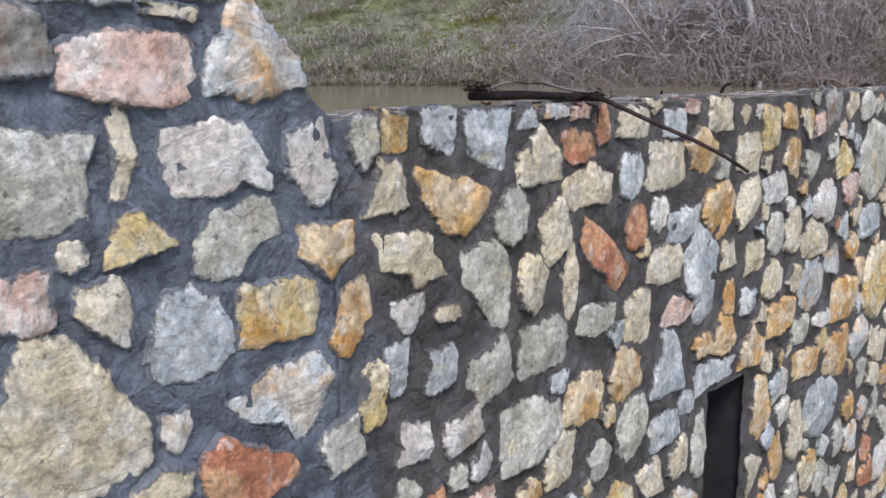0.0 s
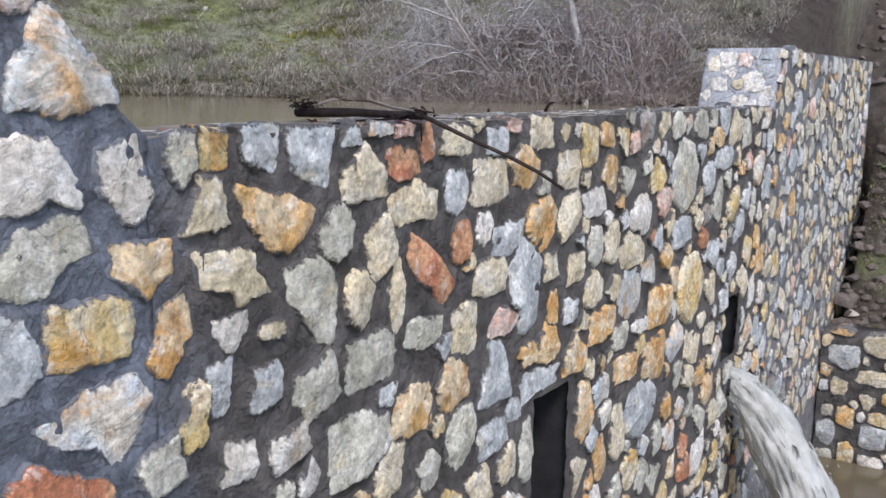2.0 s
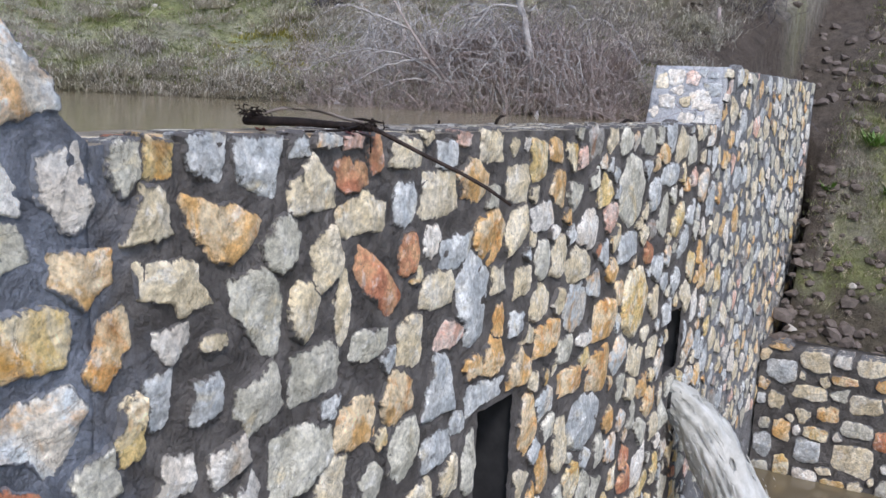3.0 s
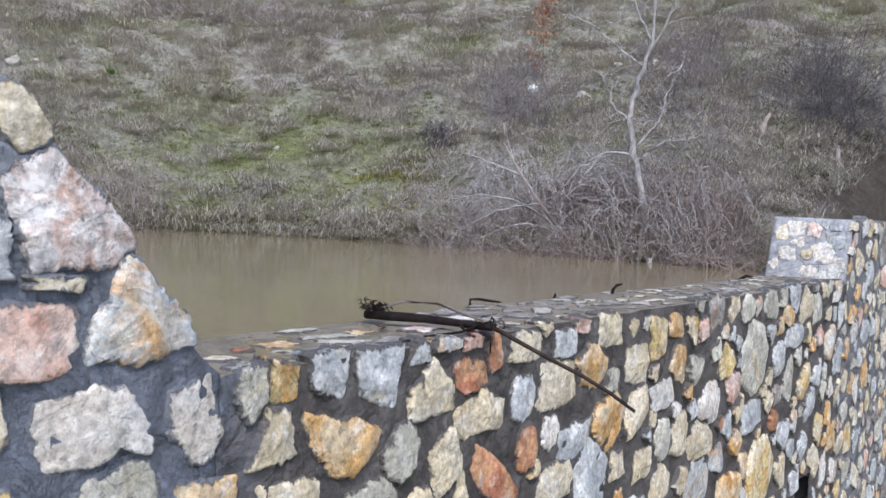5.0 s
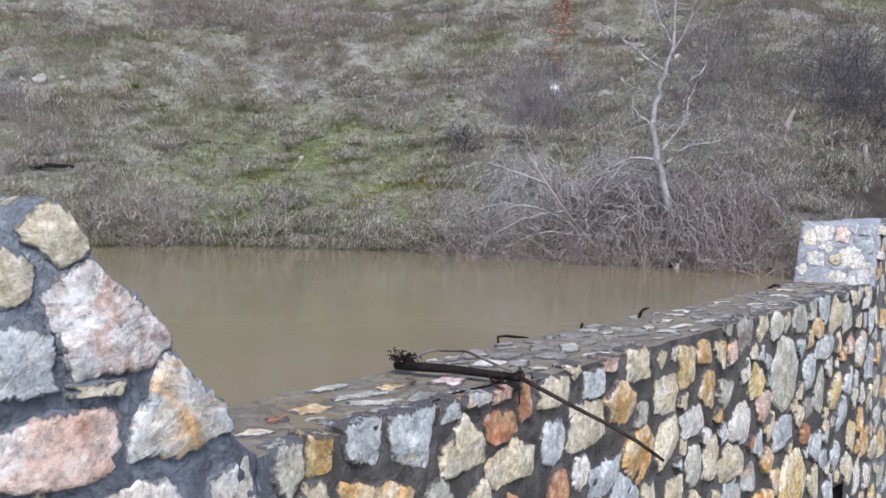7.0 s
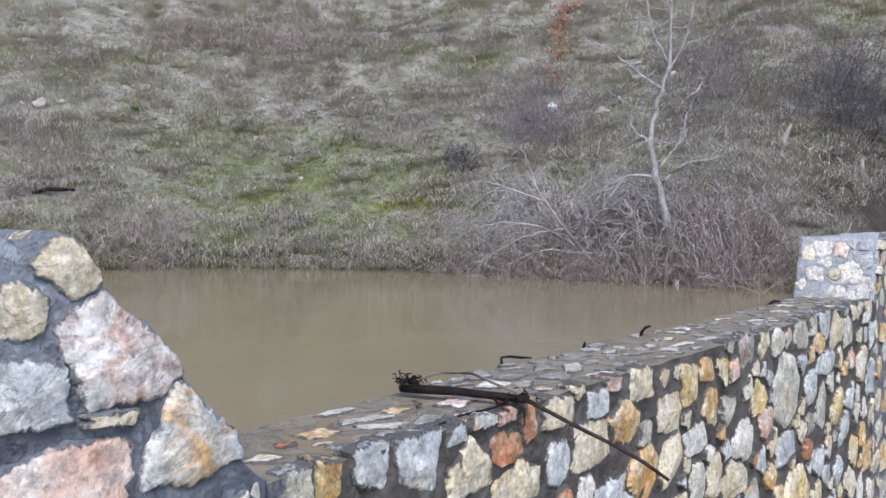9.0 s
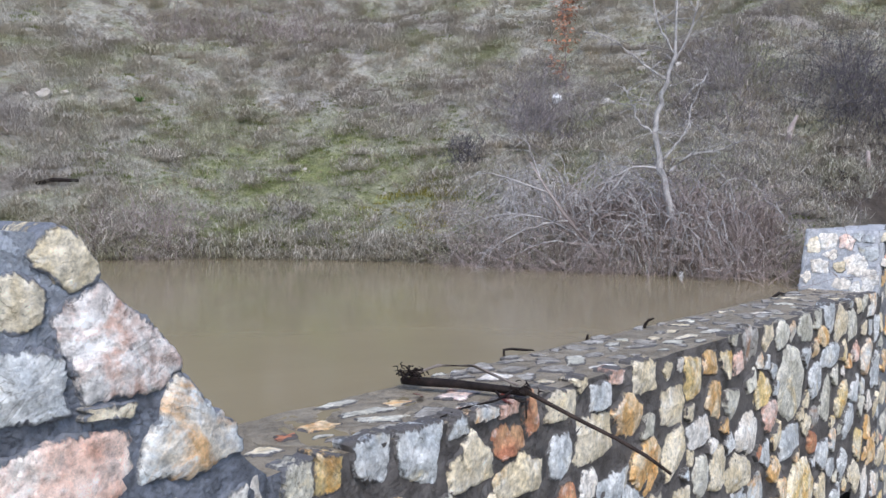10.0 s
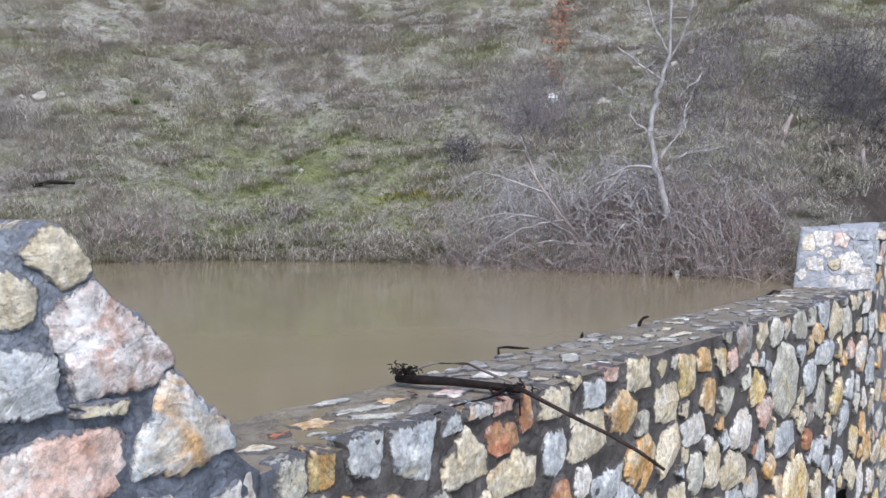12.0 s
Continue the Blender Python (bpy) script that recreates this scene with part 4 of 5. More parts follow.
    fill(f, rng, (CREST_END, 10.5, -3.2, 0.48), 0.10, 0.035, 2600, ["cream"] * 6 + ["grey"] * 8 + ["blue"] * 5 + ["white"] * 2 + ["yellow"] * 2 + ["ochre"] * 3 + ["dusk"] * 3 + ["pink"])
    lay(f, far, 0.045, rng, lambda s: 18, (0.008, 0.02), lambda s: 0.10 if s[1] + s[3] > 0.42 and s[0] > CREST_END + 0.5 else 0.035, order=lambda i: f.S[i][0] - f.S[i][1])
    V, F = [], []
    for i in range(22):
        for j in range(18):
            y, z = -0.004 + 0.638 * i / 21, -0.03 + 0.535 * j / 17
            V.append((CREST_END - 0.006 + 0.34 * max(z, 0) + 0.008 * fbm(y * 7, z * 7, 3.0), y, z))
    V += [(x + 0.09, y, z) for x, y, z in V]
    n = 22 * 18
    for i in range(21):
        for j in range(17):
            q = i * 18 + j
            F += [(q, q + 1, q + 19, q + 18), (n + q, n + q + 18, n + q + 19, n + q + 1)]
    edge = [i * 18 for i in range(22)] + [21 * 18 + j for j in range(1, 18)] + [i * 18 + 17 for i in range(20, -1, -1)] + [j for j in range(16, 0, -1)]
    F += [(a, b, n + b, n + a) for a, b in zip(edge, edge[1:] + edge[:1])]
    mesh_object("mortar", V, F, MORTAR_DRY, far, "pale dry mortar on the end of the wing", smooth=True)
    lean = Vector((0.17, 0, 0.5)).normalized()
    c = Face((CREST_END - 0.004, 0, 0), (0, -1, 0), tuple(lean), (-1, 0, 0.34), lambda u, v: -0.60 < u < -0.03 and 0.0 < v < 0.50)
    cheek_stones(c)
    fill(c, rng, (-0.6, -0.02, 0.03, 0.5), 0.055, 0.035, 40, ["white", "white", "blue", "cream"])
    c.S = [(s[0], s[1], s[2] * 1.12, s[3] * 1.12, *s[4:]) for s in c.S]
    lay(c, far, 0.035, rng, lambda s: 36, (0.006, 0.014), 0.03, clean=3.0)
    # bank wall below the dam
    side = empty("wall_bank", "low stone bank wall below the dam beside the pool", "stone wall", kind="structure")
    V, F = [], []
    ys = span(-9, -0.02, 0.12)
    zs = span(-4.5, -2.50, 0.12)
    for y in ys:
        for z in zs:
            V.append((SIDE_X + 0.012 * fbm(y * 4, z * 4, 2.0), y, z))
    m = len(zs)
    for i in range(len(ys) - 1):
        for j in range(m - 1):
            F.append((i * m + j, i * m + j + 1, (i + 1) * m + j + 1, (i + 1) * m + j))
    b = len(V)
    for y in ys:
        V += [(SIDE_X + 0.45, y, -2.48), (SIDE_X + 0.45, y, -4.5)]
    for i in range(len(ys) - 1):
        F.append((i * m + m - 1, b + 2 * i, b + 2 * i + 2, (i + 1) * m + m - 1))
        F.append((b + 2 * i, b + 2 * i + 1, b + 2 * i + 3, b + 2 * i + 2))
    F.append(tuple([j for j in range(m)] + [b, b + 1]))
    F.append(tuple(reversed([(len(ys) - 1) * m + j for j in range(m)] + [len(V) - 2, len(V) - 1])))
    mesh_object("mortar", V, F, MORTAR_BANK, side, smooth=True)
    f = Face((SIDE_X, 0, 0), (0, -1, 0), (0, 0, 1), (-1, 0, 0), lambda u, v: 0.03 < u < 8.9 and -4.1 < v < -2.46)
    side_stones(f)
    fill(f, rng, (0.03, 3.0, -4.0, -2.5), 0.105, 0.05, 500, ["cream"] * 6 + ["yellow"] * 3 + ["ochre"] * 2 + ["blue"] * 3 + ["grey"] * 3 + ["white"] * 2 + ["rust"])
    lay(f, side, 0.05, rng, lambda s: 20, (0.012, 0.03), lambda s: 0.25 if s[1] + s[3] > -2.56 else 0.035)


def cut_holes(core):
    """Opens the weep slots through the face and lines them."""
    bm = bmesh.new()
    bm.from_mesh(core.data)
    gone = []
    for fc in bm.faces:
        c = fc.calc_center_median()
        if abs(c.y) < 0.06 and any(abs(c.x - a) < w and abs(c.z - b) < h for a, b, w, h in HOLES):
            gone.append(fc)
    bmesh.ops.delete(bm, geom=gone, context="FACES")
    bm.to_mesh(core.data)
    bm.free()
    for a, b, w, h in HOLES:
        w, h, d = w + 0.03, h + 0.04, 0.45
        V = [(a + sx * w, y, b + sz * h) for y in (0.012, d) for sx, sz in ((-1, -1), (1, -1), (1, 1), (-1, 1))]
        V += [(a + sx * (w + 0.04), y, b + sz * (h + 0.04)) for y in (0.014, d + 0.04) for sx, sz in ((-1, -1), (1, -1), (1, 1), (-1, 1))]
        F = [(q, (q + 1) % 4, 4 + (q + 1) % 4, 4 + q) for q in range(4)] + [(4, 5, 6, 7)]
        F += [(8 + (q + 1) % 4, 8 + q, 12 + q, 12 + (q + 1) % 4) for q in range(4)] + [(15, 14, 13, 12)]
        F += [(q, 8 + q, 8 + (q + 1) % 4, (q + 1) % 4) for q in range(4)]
        # the lining's own colour carries the darkness of the hollow
        mesh_object("weep_slot", V, F, HOLE_DARK, core.parent, "mortar lining of a weep slot, coloured near-black for its shade")


# ---- water from the outlet ----
def jet_path(t):
    """The middle of the jet, t metres out from the pipe's mouth, and its radius there."""
    return Vector((PIPE[0], 0.10 - t, PIPE[1] + 0.06 - 0.30 * t - 1.35 * t * t)), 0.10 + 0.19 * t


def outlet_jet():
    V, F = [], []
    n, steps, far = 48, 90, 1.06
    for i in range(steps + 1):
        t = i / steps * far
        c, r = jet_path(t)
        for k in range(n):
            w = 2 * math.pi * k / n
            rr = 1.02 * r * (1 + (0.20 * fbm(math.cos(w) * 2 + 9, math.sin(w) * 2, t * 2, 2) + 0.26 * fbm(math.cos(w) * 6, math.sin(w) * 6, t * 5, 4)) * min(1, 2 * t + 0.35))
            V.append(c + Vector((1.05 * rr * math.cos(w), -0.5 * rr * math.sin(w), rr * math.sin(w))))
    for i in range(steps):
        for k in range(n):
            F.append((i * n + k, i * n + (k + 1) % n, (i + 1) * n + (k + 1) % n, (i + 1) * n + k))
    jet = mesh_object("water_jet", V, F, FOAM, smooth=True)
    tagged(jet, "foaming grey-white water jet from the dam's outlet", "water jet")
    rng = random.Random(4)
    V, F = [], []
    for _ in range(1500):      # torn threads of water round the core
        t, w, out = rng.uniform(0.0, 0.95), rng.uniform(0, 6.283), 0.62 + abs(rng.gauss(0, 0.28))
        drop, pts = rng.uniform(0.0, 0.10) * t, []
        length = rng.uniform(0.03, 0.10)
        for q in range(6):
            u = t + length * q / 5
            c, r = jet_path(u)
            pts.append(c + Vector((out * r * math.cos(w), -0.5 * out * r * math.sin(w), out * r * math.sin(w) - drop)) + Vector((rng.gauss(0, 0.004), rng.gauss(0, 0.004), rng.gauss(0, 0.004))))
        w = rng.uniform(0.002, 0.006) * (0.6 + t)
        tube(V, F, pts, [0.3 * w, w, w, w, 0.8 * w, 0.2 * w], 4)
    tagged(mesh_object("water_threads", V, F, FOAM, jet, smooth=True), "torn threads of falling water", kind="stuff")
    V, F = [], []
    for _ in range(4200):
        t = rng.uniform(0.1, far)
        r = rng.uniform(0.002, 0.007)
        c, wide = jet_path(t)
        c = c + Vector((rng.gauss(0, 0.62 * wide), rng.gauss(0, 0.5 * wide), rng.gauss(-0.05 * t, 0.68 * wide)))
        b = len(V)
        V += [c + Vector(p) * r for p in ((1, 0, 0), (-1, 0, 0), (0, -1.6, -2.4), (0, 1.6, 2.4), (0, 0.4, 1.0), (0, -0.4, -1.0))]
        F += [tuple(b + q for q in f) for f in ((0, 2, 4), (2, 1, 4), (1, 3, 4), (3, 0, 4), (2, 0, 5), (1, 2, 5), (3, 1, 5), (0, 3, 5))]
    tagged(mesh_object("spray", V, F, FOAM, jet), "loose drops of spray", kind="stuff")
    F = []
    ring = []
    for y, r in ((-0.03, 0.135), (-0.03, 0.105), (0.42, 0.105), (0.42, 0.135)):
        ring.append([(PIPE[0] + r * math.cos(2 * math.pi * k / 20), y, PIPE[1] + r * math.sin(2 * math.pi * k / 20)) for k in range(20)])
    V = [p for r in ring for p in r]
    for a in range(4):
        for k in range(20):
            F.append((a * 20 + k, a * 20 + (k + 1) % 20, ((a + 1) % 4) * 20 + (k + 1) % 20, ((a + 1) % 4) * 20 + k))
    tagged(mesh_object("outlet_pipe", V, F, HOLE_DARK), "dark outlet pipe set through the dam wall", "pipe")


# ---- driftwood on the crest ----
def driftwood():
    rng = random.Random(8)
    e = empty("driftwood_branch", "wet black branch washed up across the dam crest", "branch")
    V, F = [], []
    tube(V, F, [(0.825, 0.485, 0.030), (0.85, 0.38, 0.034), (0.89, 0.25, 0.036), (0.93, 0.11, 0.036), (0.96, -0.03, 0.030)], [0.016, 0.0185, 0.0175, 0.018, 0.015], 12)
    for v in V:
        v += Vector((fbm(v.x * 30, v.y * 30, v.z * 30), 0, fbm(v.y * 30, v.z * 30, 5.0))) * 0.008
    mesh_object("stem", V, F, WET_BARK, e, smooth=True)
    V, F = [], []
    tube(V, F, [(0.96, 0.0, 0.04), (0.97, -0.07, 0.015), (1.02, -0.22, -0.055), (1.065, -0.36, -0.115), (1.095, -0.46, -0.165), (1.12, -0.55, -0.222)], [0.011, 0.009, 0.008, 0.0075, 0.0075, 0.006], 7)
    mesh_object("side_branch", V, F, BROWN_TWIG, e, "thin brown side branch hanging over the wall face", smooth=True)
    V, F = [], []
    tube(V, F, [(0.87, 0.47, 0.05), (0.95, 0.40, 0.085), (1.06, 0.30, 0.08), (1.03, 0.15, 0.055), (0.97, 0.02, 0.05)], [0.005, 0.007, 0.007, 0.006, 0.005], 6)
    mesh_object("side_branch", V, F, DEAD_TWIG, e, "peeled pale brown twig", smooth=True)
    V, F = [], []
    tube(V, F, [(0.95, 0.02, 0.035), (0.80, 0.0, 0.022), (0.64, 0.03, 0.018), (0.50, 0.02, 0.012)], [0.005, 0.005, 0.004, 0.003], 6)
    tube(V, F, [(0.93, 0.10, 0.03), (0.88, 0.04, 0.02), (0.93, -0.045, 0.0), (0.92, -0.055, -0.06)], [0.006, 0.006, 0.005, 0.003], 5)
    mesh_object("side_branch", V, F, WET_BARK, e, smooth=True)
    V, F = [], []
    for x, y in ((0.60, 0.03), (0.63, 0.06), (0.57, 0.05), (0.88, 0.02), (0.91, 0.05), (0.86, -0.01), (0.95, 0.06), (0.99, 0.03), (0.72, 0.30), (0.75, 0.33)):   # sodden leaves caught under the stem
        c, a = Vector((x, y, crest_height(x, y) + 0.012)), rng.uniform(0, 6.283)
        d, w = Vector((math.cos(a), math.sin(a), 0.2)) * 0.028, Vector((-math.sin(a), math.cos(a), 0.15)) * 0.014
        b = len(V)
        V += [c - d, c - d * 0.2 + w, c + d * 0.6 + w * 0.8, c + d * 1.2 + Vector((0, 0, 0.006)), c + d * 0.5 - w * 0.9, c - d * 0.3 - w]
        F += [(b, b + 1, b + 2, b + 3), (b, b + 3, b + 4, b + 5)]
    mesh_object("leaves", V, F, SODDEN_LEAF, e, "sodden dark red leaves")
    for heart, count in (((0.855, 0.465, 0.045), 80), ((0.96, -0.02, 0.03), 30)):    # roots and caught litter
        V, F = [], []
        for _ in range(count):
            c = Vector(heart) + Vector((rng.gauss(0, 0.03), rng.gauss(0, 0.03), abs(rng.gauss(0, 0.014))))
            d = Vector((rng.gauss(0, 1), rng.gauss(0, 1), rng.gauss(0, 0.5))).normalized() * rng.uniform(0.015, 0.042)
            tube(V, F, [c - d * 0.5, c + Vector((rng.gauss(0, 0.008), rng.gauss(0, 0.008), 0.006)), c + d * 0.5], [0.003, 0.003, 0.0015], 4)
        tagged(mesh_object("root_tangle", V, F, WET_BARK, e, "tangle of dark roots and litter"), kind="stuff")
    for pts, rad in ((((1.70, 0.60, -0.01), (1.71, 0.61, 0.03), (1.75, 0.59, 0.032), (1.81, 0.56, 0.022), (1.87, 0.54, 0.015)), 0.007),
                     (((2.43, 0.57, -0.01), (2.435, 0.565, 0.018), (2.43, 0.56, 0.028)), 0.008),
                     (((3.00, 0.52, -0.01), (3.01, 0.51, 0.03), (3.03, 0.50, 0.052), (3.06, 0.48, 0.06)), 0.010),
                     (((5.2, 0.54, 0.0), (5.28, 0.52, 0.03), (5.36, 0.5, 0.02)), 0.012)):
        V, F = [], []
        tube(V, F, pts, [rad] * (len(pts) - 1) + [rad * 0.5], 6)
        tagged(mesh_object("stick", V, F, WET_BARK, smooth=True), "dark wet stick caught on the crest", "stick", "sticks on the crest")


# ---- grass and shrubs on the hill ----
def tufts(name, label, spots, mat, rng, height, blades, width=0.012, lean=0.5):
    """Joined tufts of dry blades."""
    g = np.random.default_rng(rng.randrange(9999))
    base = np.repeat(np.array([(x, y, ground_height(x, y) - 0.015, s) for x, y, s in spots]), blades, 0)
    n = len(base)
    fall = np.repeat(g.uniform(0, 6.283, len(spots)), blades)
    fall = np.where(g.random(n) < 0.6, 3.65 + 0.5 * np.sin(fall), g.uniform(0, 6.283, n)) + g.normal(0, 0.5, n)
    h = height * base[:, 3] * g.uniform(0.5, 1.25, n)
    l = h * lean * g.uniform(0.3, 1.5, n)
    x, y = base[:, 0] + g.normal(0, 0.07, n) * base[:, 3], base[:, 1] + g.normal(0, 0.07, n) * base[:, 3]
    z = base[:, 2]
    w = width * g.uniform(0.6, 1.3, n)
    c, d = np.cos(fall), np.sin(fall)
    drop = np.maximum(0, l - h) * 0.45
    P = np.stack([np.stack(v, 1) for v in (
        (x - d * w, y + c * w, z), (x + d * w, y - c * w, z),
        (x + c * l * 0.45 + d * w * 0.7, y + d * l * 0.45 - c * w * 0.7, z + h * 0.75 - drop * 0.2),
        (x + c * l * 0.45 - d * w * 0.7, y + d * l * 0.45 + c * w * 0.7, z + h * 0.75 - drop * 0.2),
        (x + c * l, y + d * l, z + h * 0.8 - drop))], 1)
    return tagged(blade_mesh(name, P, mat), label, "grass", kind="stuff")


def hill_grass():
    rng = random.Random(21)
    kinds = [[], [], [], []]
    n = 0
    while n < 31000:
        x, y = rng.uniform(2.0, 20), rng.uniform(0.8, 20)
        d = shore_distance(x, y)
        if not 0.02 < d < 13 or rng.random() > 1.15 - 0.05 * d:
            continue
        n += 1
        clump = fbm(x * 0.8, y * 0.8, 5.5)
        green = 0.75 * math.exp(-((x - 6.8) / 1.8) ** 2 - ((y - 7.6) / 2.2) ** 2) + 0.75 * fbm(x * 1.1, y * 1.1, 8.0)
        moss = math.exp(-((x - 7.05) / 0.8) ** 2 - ((y - 5.9) / 0.6) ** 2) + 0.35 * fbm(x * 2, y * 2, 1.0)
        if moss > 0.42 and rng.random() < 0.8:
            k = 3
        elif green > 0.27 and rng.random() < 0.8:
            k = 2
        else:
            k = 0 if rng.random() < 0.62 + clump else 1
        s = max(0.35, 0.8 + 0.9 * clump) * rng.uniform(0.6, 1.3)
        kinds[k].append((x, y, s * (1, 1, 0.6, 0.9)[k]))
    tufts("grass", "dry grey winter grass on the hillside", kinds[0], STRAW[0], rng, 0.10, 13, 0.0035, 1.8)
    tufts("grass", "tan dead grass on the hillside", kinds[1], STRAW[1], rng, 0.10, 13, 0.0035, 1.7)
    tufts("grass", "short green grass above the shore", kinds[2], STRAW[2], rng, 0.08, 14, 0.004, 1.3)
    tufts("grass", "yellow mossy grass near the shore", kinds[3], STRAW[3], rng, 0.09, 14, 0.005, 1.2)
    big = []
    while len(big) < 2300:
        x, y = rng.uniform(2.0, 16), rng.uniform(1.0, 16)
        d = shore_distance(x, y)
        if 0.1 < d < 10 and fbm(x * 1.5, y * 1.5, 2.0, 4) > 0.08:
            big.append((x, y, rng.uniform(0.6, 1.35)))
    tufts("grass", "pale drooping tussocks of dead grass", big, PALE_STRAW, rng, 0.15, 46, 0.004, 2.0)
    fringe = []
    for _ in range(800):
        i = rng.uniform(0, 1)
        y = 1.2 + 8.5 * i
        x = float(np.interp(y, [1.05, 2.0, 3.2, 4.7, 5.96, 7.4, 8.3, 10.2], [7.15, 6.72, 6.58, 6.5, 6.1, 5.36, 4.0, 1.2])) + rng.uniform(0.0, 0.3)
        fringe.append((x, y, rng.uniform(0.4, 1.4) * max(0.3, 1 + fbm(y * 1.5, 1.0))))
    tufts("grass", "bleached sedge hanging over the waterline", fringe, STRAW[0], rng, 0.13, 14, 0.004, 1.8)
    bank = [(rng.uniform(9.3, 14.5), rng.uniform(-4.5, -0.2), rng.uniform(0.5, 1.3)) for _ in range(6000)]
    bank = [q for q in bank if q[0] - 9.15 + 0.22 * q[1] > rng.uniform(0.3, 0.9) and (ground_height(q[0], q[1]) < 0.1 or rng.random() < 0.25)]
    tufts("grass", "thin green grass on the cut bank", bank[:1500], STRAW[2], rng, 0.08, 12, 0.004, 1.4)
    stalks = [(rng.uniform(6.75, 7.6), rng.uniform(1.3, 3.6), rng.uniform(0.6, 1.2)) for _ in range(420)]
    tufts("grass", "red-brown dead stalks in the shore thicket", stalks, BRACKEN, rng, 0.34, 14, 0.0035, 1.0)
    tufts("grass", "thin tan grass on the cut bank", bank[1500:], STRAW[1], rng, 0.10, 12, 0.004, 1.6)


def twig_run(V, F, rng, start, d, length, r, bend, n=4, sides=3):
    p, d = Vector(start), Vector(d).normalized()
    pts = [p.copy()]
    for _ in range(n):
        d = (d + Vector((rng.gauss(0, bend), rng.gauss(0, bend), rng.gauss(0, bend * 0.7) - bend * 0.25))).normalized()
        p = p + d * (length / n)
        pts.append(p.copy())
    tube(V, F, pts, [r * (1 - 0.75 * i / n) for i in range(n + 1)], sides)
    return pts


def shrub(label, spots, mat, rng, height, stems, spread, r=0.006, kids=3):
    """A leafless bush: bent canes from a patch of ground, each with side twigs."""
    cx, cy = sum(s[0] for s in spots) / len(spots), sum(s[1] for s in spots) / len(spots)
    o = Vector((cx, cy, max(ground_height(cx, cy), -0.05)))
    e = empty("shrub", label, "shrub", at=o)
    V, F, W, G = [], [], [], []
    for _ in range(stems):
        x, y, s = rng.choice(spots)
        x, y = x + rng.gauss(0, spread), y + rng.gauss(0, spread)
        z = max(ground_height(x, y), -0.05)
        d = (rng.gauss(-0.15, 0.6), rng.gauss(0, 0.6), 1)
        h = height * s * rng.uniform(0.5, 1.2)
        pts = twig_run(V, F, rng, Vector((x, y, z - 0.03)) - o, d, h, r * rng.uniform(0.6, 1.3), 0.26, 5)
        for _ in range(kids):
            q = rng.choice(pts[1:])
            twig_run(W, G, rng, q, (rng.gauss(0, 1), rng.gauss(0, 1), rng.uniform(0.1, 1.1)), h * rng.uniform(0.2, 0.5), r * 0.55, 0.3, 3)
    tagged(mesh_object("stem_mass", V, F, mat, e), kind="stuff")
    tagged(mesh_object("twig_mass", W, G, mat, e), kind="stuff")
    return e


